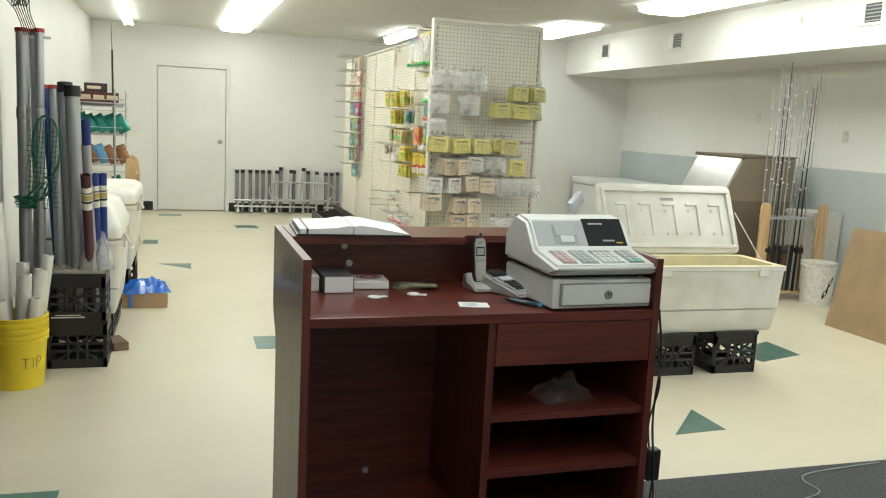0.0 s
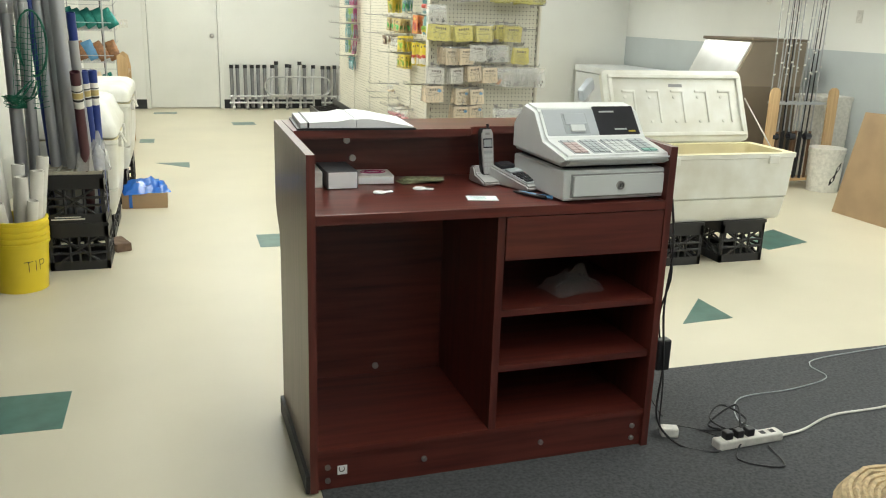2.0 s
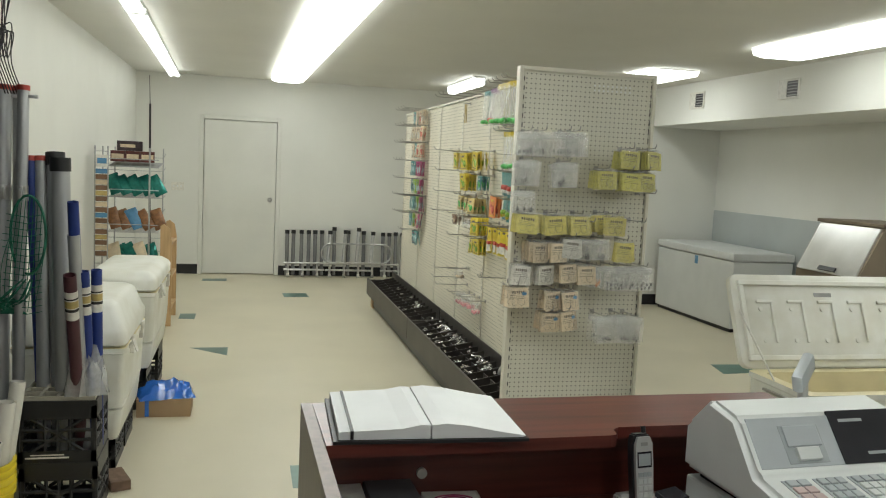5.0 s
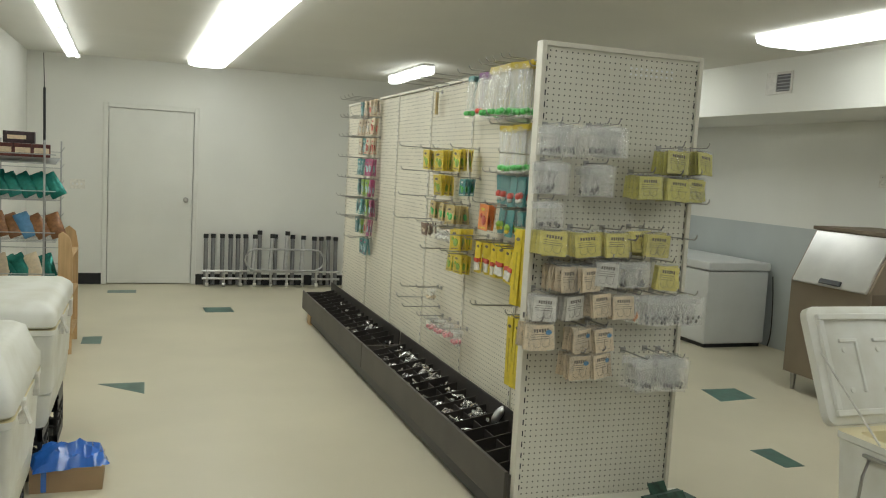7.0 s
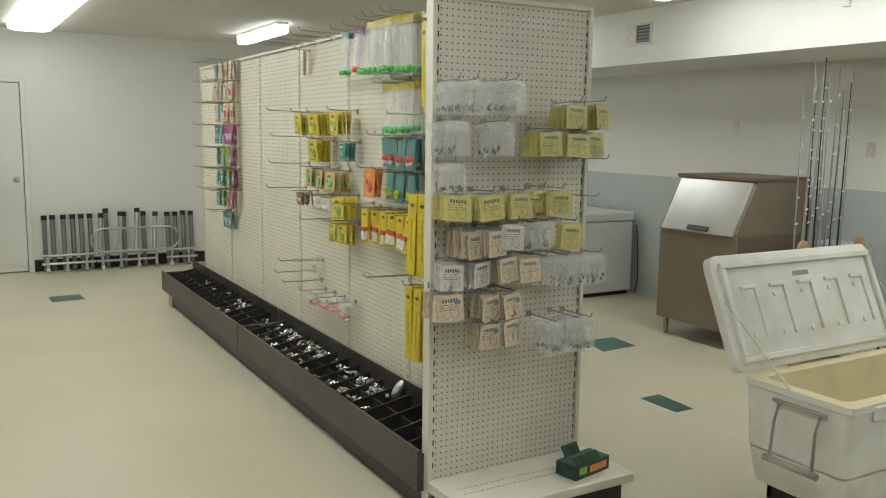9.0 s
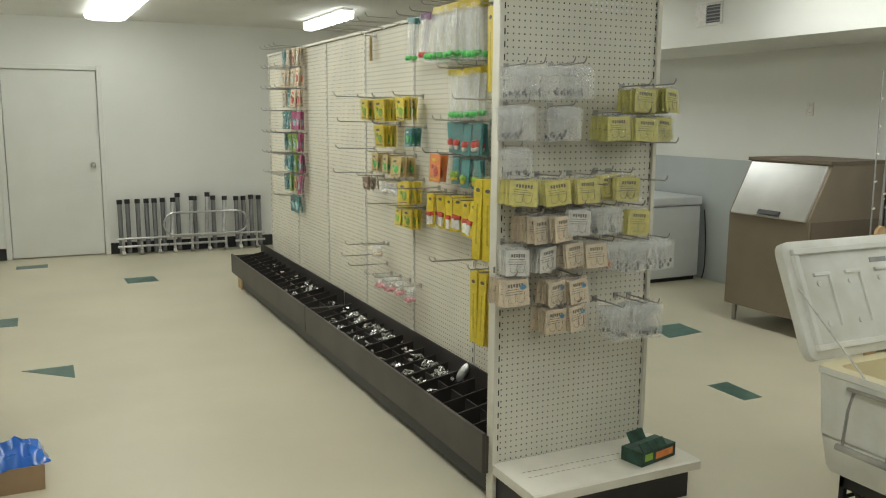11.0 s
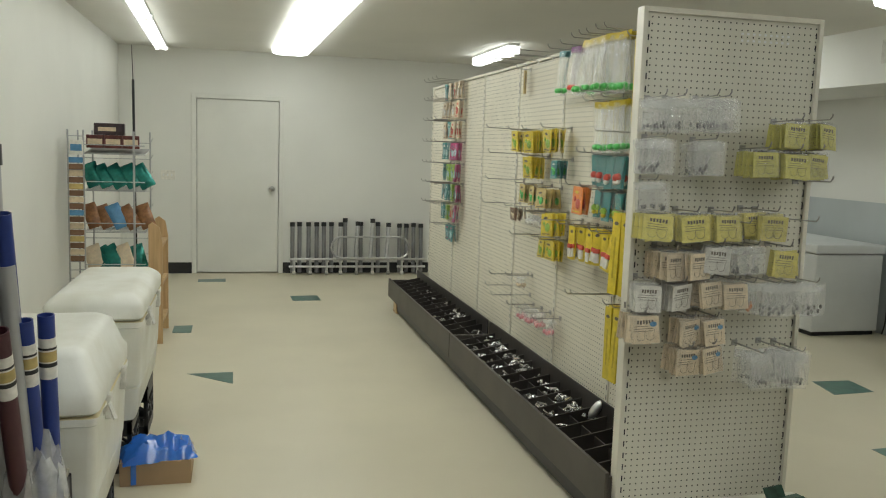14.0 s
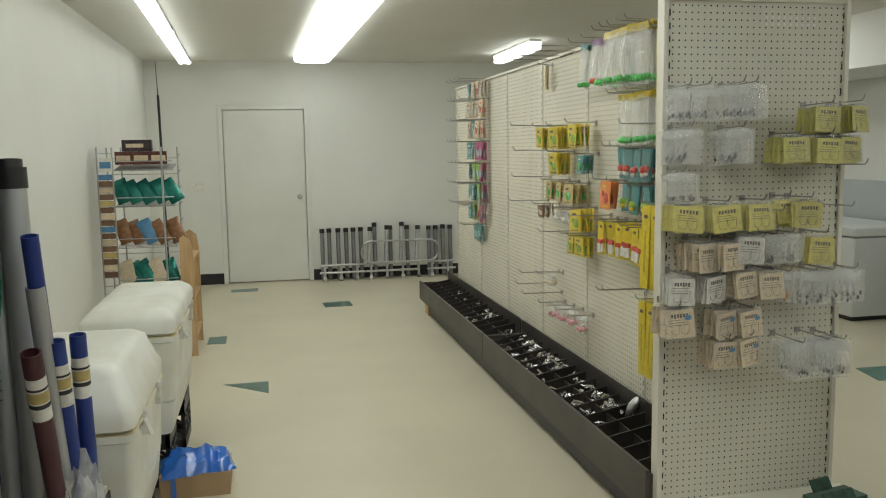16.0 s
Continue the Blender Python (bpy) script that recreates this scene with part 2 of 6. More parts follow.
def smooth_path(pts, n=6):
    """Rounds a polyline."""
    pts = [Vector(p) for p in pts]
    out = []
    for k in range(len(pts) - 1):
        p0, p1, p2, p3 = pts[max(k - 1, 0)], pts[k], pts[k + 1], pts[min(k + 2, len(pts) - 1)]
        for j in range(n):
            t = j / n
            out.append(0.5 * (2 * p1 + (p2 - p0) * t + (2 * p0 - 5 * p1 + 4 * p2 - p3) * t * t + (3 * p1 - p0 - 3 * p2 + p3) * t ** 3))
    return out + [pts[-1]]


def obj(name, bm, mats, parent=None, smooth=False):
    me = bpy.data.meshes.new(name)
    bm.to_mesh(me)
    bm.free()
    for m in (mats if isinstance(mats, (list, tuple)) else [mats]):
        me.materials.append(m)
    if smooth:
        for p in me.polygons:
            p.use_smooth = True
        me.set_sharp_from_angle(angle=radians(40))
    ob = new(name, me)
    ob.parent = parent
    return ob


def empty(name, x, y, z, rz=0.0):
    e = new(name)
    e.empty_display_size = 0.1
    e.matrix_world = pose(x, y, z, 0, 0, rz)
    e.matrix_basis = pose(x, y, z, 0, 0, rz)
    return e


def boxob(name, dims, material, parent=None, bev=0.0):
    bm = bmesh.new()
    bx(bm, *dims, bev=bev)
    return obj(name, bm, material, parent)


def structure(name, dims, material, label, category="", bev=0.0):
    return tagged(boxob(name, dims, material, None, bev), label, category or name.split("_")[0], kind="structure")


# ---- room shell ----
XL, XR, YF, YB, ZC = -0.75, 6.35, 13.35, 11.2, 2.62
YN = -1.6
JOG = 4.95
structure("floor", (-3.0, XR + 0.2, YN - 0.2, YF + 0.2, -0.12, 0.0), VINYL, "polished cream vinyl tile shop floor", "floor")
structure("ceiling", (-3.0, XR + 0.2, YN - 0.2, YF + 0.2, ZC, ZC + 0.12), CEIL, "flat off-white painted ceiling", "ceiling")
structure("wall_left", (XL - 0.15, XL, 6.0, YF, 0, ZC), WHITE, "plain white painted side wall", "wall")
structure("wall_return", (XL - 0.15, -0.5, 5.88, 6.0, 0, ZC), WHITE, "white painted end of wall beside glass front", "wall")
structure("wall_right", (XR, XR + 0.15, YN, YF, 1.2, ZC), WHITE, "white upper part of painted side wall", "wall")
structure("wall_right_lower", (XR - 0.004, XR + 0.15, YN, YF, 0, 1.2), GREYBAND, "grey painted lower band of side wall", "wall")
structure("wall_jog", (JOG, XR, YB, YB + 0.15, 0, ZC), WHITE, "white painted back wall behind chest freezer", "wall")
structure("wall_jog_side", (JOG, JOG + 0.15, YB + 0.15, YF, 0, ZC), WHITE, "white painted return wall", "wall")
structure("wall_near", (-3.0, XR, YN - 0.15, YN, 0, ZC), WHITE, "plain white wall behind the counter", "wall")
structure("soffit", (5.4, XR, YN, YB, 2.18, ZC), WHITE, "white boxed bulkhead under the ceiling", "bulkhead")
structure("column", (5.46, 5.72, 5.33, 5.58, 0, 2.18), WHITE, "white square column under the bulkhead", "column", 0.01)
# far wall with a doorway
DX0, DX1, DZ = 0.10, 1.05, 2.06
bm = bmesh.new()
bx(bm, XL - 0.15, DX0, YF, YF + 0.15, 0, ZC)
bx(bm, DX1, JOG + 0.15, YF, YF + 0.15, 0, ZC)
bx(bm, DX0, DX1, YF, YF + 0.15, DZ, ZC)
tagged(obj("wall_far", bm, WHITE), "white painted end wall with a doorway", "wall", kind="structure")
door = tagged(empty("door_1", DX0, YF, 0), "closed flat white painted door with round knob", "door", kind="structure")
boxob("leaf", (0.006, DX1 - DX0 - 0.006, 0.012, 0.055, 0.012, DZ - 0.005), DOORP, door, 0.003)
bm = bmesh.new()
bx(bm, -0.055, -0.002, -0.014, 0.0, 0, DZ + 0.055, 0.004)
bx(bm, DX1 - DX0 + 0.002, DX1 - DX0 + 0.055, -0.014, 0.0, 0, DZ + 0.055, 0.004)
bx(bm, -0.002, DX1 - DX0 + 0.002, -0.014, 0.0, DZ + 0.002, DZ + 0.055, 0.004)
obj("casing", bm, DOORP, door)
bm = bmesh.new()
cyl(bm, (0.87, 0.012, 1.02), (0.87, -0.002, 1.02), 0.032, seg=20)
cyl(bm, (0.87, 0.0, 1.02), (0.87, -0.04, 1.02), 0.012)
bmesh.ops.create_uvsphere(bm, u_segments=16, v_segments=10, radius=0.029, matrix=Matrix.Translation((0.87, -0.052, 1.02)))
obj("knob", bm, STEEL, door, True)
bm = bmesh.new()
bx(bm, XL, DX0 - 0.056, YF - 0.008, YF, 0, 0.13)
bx(bm, DX1 + 0.056, JOG, YF - 0.008, YF, 0, 0.13)
bx(bm, JOG, XR, YB - 0.008, YB, 0, 0.13)
tagged(obj("baseboard", bm, BASE), "black vinyl cove baseboard along the wall", "baseboard", kind="structure")
sw = tagged(empty("light_switch", -0.22, YF, 1.16), "white triple light switch plate on wall", "light switch")
boxob("plate", (-0.08, 0.08, -0.008, 0, -0.055, 0.055), PW, sw, 0.003)
for k in range(3):
    boxob("toggle", (-0.055 + k * 0.045, -0.04 + k * 0.045, -0.016, -0.008, -0.012, 0.012), PAPER, sw)

# storefront glazing
SX = -0.55
front = tagged(empty("window_1", SX, 0, 0), "dark glass storefront with dark blue metal frame", "storefront", kind="structure")
bm = bmesh.new()
bx(bm, -0.05, 0.02, 5.74, 5.88, 0, ZC, 0.005)
bx(bm, -0.05, 0.02, 4.32, 4.42, 0, ZC, 0.005)
bx(bm, -0.05, 0.02, YN, YN + 0.1, 0, ZC, 0.005)
bx(bm, -0.05, 0.02, 2.3, 2.38, 0, ZC, 0.005)
for a, b in ((YN + 0.1, 2.3), (2.38, 4.32), (4.42, 5.74)):
    bx(bm, -0.045, 0.015, a, b, 0, 0.13)
    bx(bm, -0.045, 0.015, a, b, 2.2, ZC)
    bx(bm, -0.045, 0.03, a, b, 1.0, 1.07, 0.004)
obj("frame", bm, FRAMEB, front)
for a, b in ((YN + 0.1, 2.3), (2.38, 4.32), (4.42, 5.74)):
    for z0, z1 in ((0.13, 1.0), (1.07, 2.2)):
        boxob("pane", (-0.02, -0.012, a, b, z0, z1), GLASS, front)
# added dark backdrop closing the space outside, unseen behind the opaque panes
structure("backdrop_wall", (-3.0, -2.9, YN, 6.0, 0, ZC), OUTDARK, "added dark backdrop hidden behind the glass front", "wall")
structure("threshold", (SX - 0.045, SX + 0.05, 2.4, 4.32, 0, 0.012), STEEL, "worn metal door threshold", "threshold")


def lettering(name, text, size, m, material, thin=0.0):
    cu = bpy.data.curves.new(name, "FONT")
    cu.body = text
    cu.size = size
    cu.extrude = 0.0006
    cu.offset = -thin
    tmp = bpy.data.objects.new(name, cu)
    me = bpy.data.meshes.new_from_object(tmp)
    me.materials.append(material)
    ob = new(name, me)
    ob.matrix_basis = m
    return ob


def notice(y, z, w, h, lines, label):
    e = tagged(empty("notice", SX - 0.008, y, z), label, "notice")
    boxob("sheet", (0, 0.002, 0, w, 0, h), PAPER, e)
    for k in range(lines):
        boxob("line", (0.002, 0.003, w * 0.15, w * (0.85 - 0.2 * (k % 2)), h * (0.85 - k * 0.7 / lines), h * (0.885 - k * 0.7 / lines)), INK, e)


notice(4.72, 0.70, 0.20, 0.33, 7, "white printed notice taped inside the glass")
notice(5.02, 0.82, 0.14, 0.12, 0, "small blank white card on the glass")
sgn = tagged(empty("window_lettering", SX - 0.008, 4.5, 1.2), "pale vinyl letters on glass seen from behind", "lettering")
for k, (txt, z) in enumerate((("BAIT", 0.2), ("SEAS", 0.04))):
    t = lettering("letters", txt, 0.14, pose(0.002, 0.95, z, 90, 0, -90), LETTER)
    t.parent = sgn
boxob("rule", (0, 0.002, 0.5, 1.15, 0.165, 0.172), LETTER, sgn)
boxob("small_print", (0, 0.002, 0.3, 1.15, -0.06, -0.045), LETTER, sgn)

# carpet and coloured tiles
structure("carpet", (0.83, XR, YN, 3.53, 0.0, 0.009), CARPET, "worn charcoal carpet behind the counter", "carpet", 0.003)
tiles = tagged(empty("floor_inlay", 0, 0, 0.0), "green vinyl accent tiles set in cream floor", "floor tiles", kind="structure")


def inlay(pts):
    bm = bmesh.new()
    prism(bm, pts, 2, -0.004, 0.0012)
    obj("tile", bm, GREENTILE, tiles)


inlay([(-0.27, 3.89), (0.035, 3.885), (0.035, 3.58), (-0.27, 3.585)])
inlay([(0.91, 6.07), (1.215, 6.07), (1.215, 5.765), (0.91, 5.765)])
inlay([(3.06, 4.32), (3.06, 4.02), (2.76, 4.0)])
inlay([(4.56, 8.12), (4.86, 8.11), (4.83, 7.83), (4.49, 7.8)])
inlay([(3.96, 6.845), (4.12, 6.85), (4.10, 6.55), (3.96, 6.55)])
inlay([(0.24, 8.85), (0.54, 8.86), (0.54, 8.57)])
inlay([(0.05, 10.39), (0.2, 10.4), (0.2, 10.11), (0.05, 10.12)])
inlay([(1.10, 11.76), (1.38, 11.78), (1.395, 11.5), (1.11, 11.48)])
inlay([(0.14, 12.88), (0.44, 12.92), (0.44, 12.7), (0.14, 12.7)])
inlay([(4.05, 5.36), (4.5, 5.55), (4.5, 5.2), (4.1, 5.08)])


# ---- ceiling lights ----
def turned(e, rz, L):
    """Turns a fitting a little about its far end."""
    e.matrix_basis = e.matrix_basis @ pose(0, L, 0, 0, 0, rz) @ pose(0, -L, 0)


def wrap_light(x0, x1, y0, y1, label, z=2.585, rz=0.0):
    e = tagged(empty("ceiling_light", (x0 + x1) / 2, y0, ZC), label, "ceiling light", group="fluorescent ceiling lights")
    w, L, d = (x1 - x0) / 2, y1 - y0, ZC - z
    bm = bmesh.new()
    bx(bm, -w * 0.9, w * 0.9, 0.0, L, -d * 0.35, 0, 0.004)
    obj("housing", bm, LAMPBODY, e)
    n = max(1, round(L / 1.22))
    for k in range(n):
        bm = bmesh.new()
        prism(bm, [(-w, -d * 0.36), (w, -d * 0.36), (w * 0.93, -d - 0.02), (w * 0.6, -d - 0.035), (-w * 0.6, -d - 0.035), (-w * 0.93, -d - 0.02)], 1, L * k / n + 0.006, L * (k + 1) / n - 0.006)
        obj("lens", bm, WIDELENS if x0 > 4 else LAMPLENS, e)
    turned(e, rz, L)


def tube_light(x, y0, y1, z, label, pair=0.042, rz=0.0):
    e = tagged(empty("tube_light", x, y0, ZC), label, "ceiling light", group="fluorescent ceiling lights")
    d, L = ZC - z, y1 - y0
    boxob("batten", (-0.05, 0.05, 0, L, -d * 0.55, 0), LAMPBODY, e, 0.006)
    n = max(1, round(L / 2.44))
    for k in range(n):
        for s in (-1, 1):
            bm = bmesh.new()
            cyl(bm, (s * pair, L * k / n + 0.03, -d * 0.9), (s * pair, L * (k + 1) / n - 0.03, -d * 0.9), 0.019, seg=12)
            obj("tube", bm, TUBELENS, e, smooth=True)
    for k in range(n):
        for yy in (L * k / n + 0.015, L * (k + 1) / n - 0.015):
            boxob("holder", (-0.075, 0.075, yy - 0.013, yy + 0.013, -d * 1.1, -d * 0.5), LAMPBODY, e, 0.004)
    turned(e, rz, L)


tube_light(-0.25, 3.4, 12.95, 2.55, "bare twin fluorescent tubes on white batten", rz=1.5)
wrap_light(0.935, 1.345, -0.6, 12.85, "long white fluorescent light with prismatic lens", rz=1.0)
wrap_light(4.42, 4.92, 9.3, 10.5, "white fluorescent light with prismatic lens")
wrap_light(4.50, 5.02, 0.4, 7.8, "long white fluorescent light with prismatic lens", 2.585)
wrap_light(3.14, 3.27, 11.1, 12.4, "narrow white fluorescent wraparound light", 2.545)


def wall_vent(y, z):
    e = tagged(empty("wall_vent", 5.4, y, z), "white air vent with dark louvres on bulkhead", "vent", group="bulkhead vents")
    bm = bmesh.new()
    bx(bm, -0.012, 0, -0.15, 0.15, 0.07, 0.09)
    bx(bm, -0.012, 0, -0.15, 0.15, -0.09, -0.07)
    bx(bm, -0.012, 0, -0.15, -0.13, -0.07, 0.07)
    bx(bm, -0.012, 0, 0.03, 0.15, -0.07, 0.07)
    obj("frame", bm, PW, e)
    boxob("opening", (-0.004, -0.002, -0.13, 0.03, -0.07, 0.07), BLACK, e)
    for k in range(5):
        boxob("louvre", (-0.012, -0.005, -0.13, 0.03, -0.06 + k * 0.027, -0.052 + k * 0.027), GREYBOX, e)


for y in (5.92, 8.55, 10.14):
    wall_vent(y, 2.42)
pl = tagged(empty("sensor", 5.4, 6.66, 2.45), "small white sensor box on bulkhead", "sensor")
boxob("case", (-0.03, 0, -0.025, 0.025, -0.035, 0.035), PW, pl, 0.006)

for y, z in ((8.31, 1.67), (7.04, 1.506)):
    e = tagged(empty("wall_plate", XR, y, z), "small white blank outlet plate on wall", "wall plate", group="blank wall plates")
    boxob("plate", (-0.007, 0, -0.035, 0.035, -0.057, 0.057), PW, e, 0.002)
    for dz in (-0.03, 0.03):
        bm = bmesh.new()
        cyl(bm, (-0.007, 0, dz), (-0.009, 0, dz), 0.005, seg=8)
        obj("screw", bm, STEEL, e)

# ---- gondola with pegboard ----
gon = tagged(empty("gondola_shelving", 2.3, 6.05, 0), "cream pegboard shop gondola with low black bins", "store shelving")
GX = 2.3
ys = [6.12, 6.72, 7.45, 8.21, 8.99, 9.77, 10.62]
for a, b in zip(ys, ys[1:]):
    for x0, x1 in ((0.0, 0.012), (0.23, 0.242)):
        boxob("panel", (x0, x1, a - 6.05 + 0.012, b - 6.05 - 0.012, 0.2, 2.09), PEGSIDE, gon)
for y in ys:
    bm = bmesh.new()
    bx(bm, -0.006, 0.02, y - 6.05 - 0.013, y - 6.05 + 0.013, 0.05, 2.095)
    bx(bm, 0.222, 0.248, y - 6.05 - 0.013, y - 6.05 + 0.013, 0.05, 2.095)
    for k in range(36):
        for s in (-0.0065,):
            bx(bm, s, s + 0.001, y - 6.05 - 0.003, y - 6.05 + 0.003, 0.34 + k * 0.048, 0.365 + k * 0.048, mi=1)
    obj("upright", bm, [CREAM, BLACK], gon)
boxob("top_cap", (-0.008, 0.25, 0.02, 4.6, 2.096, 2.115), CREAM, gon, 0.003)
boxob("base_deck", (-0.26, 0.5, 0.05, 4.9, 0.02, 0.12), BLACK, gon)
# end panel
boxob("end_panel", (-0.25, 0.49, -0.004, 0.012, 0.17, 2.10), PEGEND, gon)
bm = bmesh.new()
bx(bm, -0.27, -0.25, -0.015, 0.04, 0.0, 2.12, 0.003)
bx(bm, 0.49, 0.51, -0.015, 0.04, 0.0, 2.12, 0.003)
bx(bm, -0.25, 0.49, -0.015, 0.03, 2.10, 2.12)
for k in range(39):
    for x in (-0.244, 0.482):
        bx(bm, x, x + 0.005, -0.0052, -0.0042, 0.22 + k * 0.048, 0.243 + k * 0.048, mi=1)
obj("end_frame", bm, [CREAM, BLACK], gon)
# white squares painted in for ceiling light shining through the peg holes
bm = bmesh.new()
for k in range(9):
    for j in range(2):
        bx(bm, 0.15 + k * 0.0254, 0.16 + k * 0.0254, -0.006, -0.0042, 2.015 + j * 0.0254, 2.023 + j * 0.0254)
obj("plug", bm, PAPER, gon)
bm = bmesh.new()
prism(bm, [(-0.34, 0.13), (-0.005, 0.13), (-0.005, 0.17), (-0.33, 0.17), (-0.34, 0.165)], 0, -0.27, 0.55)
for k in range(2):
    for j in range(26):
        bx(bm, -0.2 + j * 0.026, -0.187 + j * 0.026, -0.14 - k * 0.05, -0.134 - k * 0.05, 0.1702, 0.1708, mi=1)
obj("end_shelf", bm, [CREAM, STEEL], gon)
boxob("end_plinth", (-0.25, 0.52, -0.3, -0.01, 0.0, 0.13), BLACK, gon)
boxob("foot", (-0.27, -0.2, 4.72, 4.86, 0.0, 0.12), PINE, gon)

# low bin trays along the foot of the gondola
def bin_tray(y0, y1, nd):
    e = tagged(empty("bin_tray", 2.0, y0, 0.12), "long black divided tray of lead sinkers at shelf foot", "tray", group="sinker trays")
    L = y1 - y0
    bm = bmesh.new()
    bx(bm, 0.0, 0.018, 0, L, 0.0, 0.175, 0.004)
    bx(bm, 0.018, 0.29, 0, L, 0.0, 0.05)
    bx(bm, 0.018, 0.29, 0, 0.012, 0.05, 0.16)
    bx(bm, 0.018, 0.29, L - 0.012, L, 0.05, 0.16)
    obj("body", bm, BINFRONT, e)
    bm = bmesh.new()
    prism(bm, [(0.02, 0.051), (0.285, 0.051), (0.285, 0.14), (0.02, 0.06)], 1, 0.014, L - 0.014)
    prism(bm, [(0.15, 0.09), (0.156, 0.09), (0.156, 0.165), (0.15, 0.165)], 1, 0.014, L - 0.014)
    bx(bm, 0.28, 0.288, 0.014, L - 0.014, 0.14, 0.26)
    obj("lining", bm, BIN, e)
    for k in range(1, nd):
        bm = bmesh.new()
        prism(bm, [(0.02, 0.055), (0.285, 0.135), (0.285, 0.205), (0.02, 0.155)], 1, L * k / nd - 0.004, L * k / nd + 0.004)
        obj("divider", bm, BIN, e)
    return e


bin_tray(6.07, 8.62, 17)
bin_tray(8.63, 11.05, 16)


def sinker_pile(y, x, n, wy, wx, label):
    """A heap of loose sinkers in one compartment."""
    bm = bmesh.new()
    for k in range(n):
        r, h = rnd.uniform(0.007, 0.015), rnd.uniform(0.02, 0.045)
        px, py = rnd.uniform(-wx, wx), rnd.uniform(-wy, wy)
        top = 0.07 * (1 - (px / wx) ** 2 * 0.5) * (1 - (py / wy) ** 2 * 0.4)
        m = Matrix.Translation((px, py, rnd.uniform(0.3, 1.0) * top)) @ Euler((rnd.uniform(0.8, 2.3), rnd.uniform(-1, 1), rnd.uniform(0, 6))).to_matrix().to_4x4()
        b2 = bmesh.new()
        bmesh.ops.create_cone(b2, cap_ends=True, segments=5, radius1=r, radius2=r * 0.25, depth=h, matrix=m)
        me = bpy.data.meshes.new("t")
        b2.to_mesh(me)
        b2.free()
        bm.from_mesh(me)
        bpy.data.meshes.remove(me)
    o = obj("sinkers", bm, SINK)
    o.location = (x, y, 0.212 if x < 2.15 else 0.252)
    tagged(o, label, "sinkers", group="sinker heaps", kind="stuff")


SINK = mat("lead_foil", (0.72, 0.72, 0.71), 0.22, 0.85, var=0.3, scale=60, bump=0.1)
for k in range(17):
    yc = 6.07 + 2.55 * (k + 0.5) / 17
    for xc in (2.085, 2.22):
        d = {1: 4, 4: 2, 5: 14, 6: 30, 7: 10, 8: 4, 9: 3, 10: 20, 11: 26, 12: 7, 13: 28, 14: 28, 15: 12}.get(k, 0)
        d and sinker_pile(yc, xc, max(2, int(2.2 * d * rnd.uniform(0.6, 1.2))), 0.05, 0.045, "heap of shiny lead sinkers in tray")
for k in range(16):
    yc = 8.63 + 2.42 * (k + 0.5) / 16
    for xc in (2.085, 2.22):
        d = {0: 3, 3: 18, 4: 12, 6: 3, 8: 2, 10: 3, 12: 2}.get(k, 0)
        d and sinker_pile(yc, xc, max(2, int(2.2 * d * rnd.uniform(0.5, 1.2))), 0.05, 0.045, "heap of shiny lead sinkers in tray")
spoon = bmesh.new()
bmesh.ops.create_uvsphere(spoon, u_segments=14, v_segments=8, radius=1, matrix=Matrix.Translation((2.26, 6.755, 0.33)) @ Euler((0.3, 0.5, 0.2)).to_matrix().to_4x4() @ Matrix.Diagonal((0.02, 0.028, 0.055, 1)))
cyl(spoon, (2.26, 6.755, 0.24), (2.26, 6.755, 0.30), 0.004)
tagged(obj("spoon_lure", spoon, ALU, smooth=True), "large polished metal spoon lure in tray", "lure")

# ---- hanging packs ----
CARDMESH = {}


def wavy(bm, w, h, y, amp, mi, z0=0.0, seg=6):
    """A loose plastic sheet with creases, hung at depth y."""
    g = bmesh.ops.create_grid(bm, x_segments=seg, y_segments=seg, size=0.5)
    for v in g["verts"]:
        u, q = v.co.x * 2, v.co.y * 2
        b = (1 - u * u * 0.7) * (1 - q * q * 0.5)
        v.co = Vector((v.co.x * w, y - amp * b * rnd.uniform(0.35, 1.0), v.co.y * h - h / 2 + z0))
    for f in {f for v in g["verts"] for f in v.link_faces}:
        f.material_index = mi
        f.smooth = True


def disc(bm, x, y, z, rx, rz, mi, seg=10):
    """A thin printed oval facing -y."""
    vs = [bm.verts.new((x + rx * math.cos(2 * math.pi * k / seg), y, z + rz * math.sin(2 * math.pi * k / seg))) for k in range(seg)]
    bm.faces.new(vs[::-1]).material_index = mi


def ball(bm, x, y, z, rx, ry, rz, mi):
    g = bmesh.ops.create_icosphere(bm, subdivisions=2, radius=1, matrix=Matrix.Translation((x, y, z)) @ Matrix.Diagonal((rx, ry, rz, 1)))
    for f in {f for v in g["verts"] for f in v.link_faces}:
        f.material_index = mi
        f.smooth = True


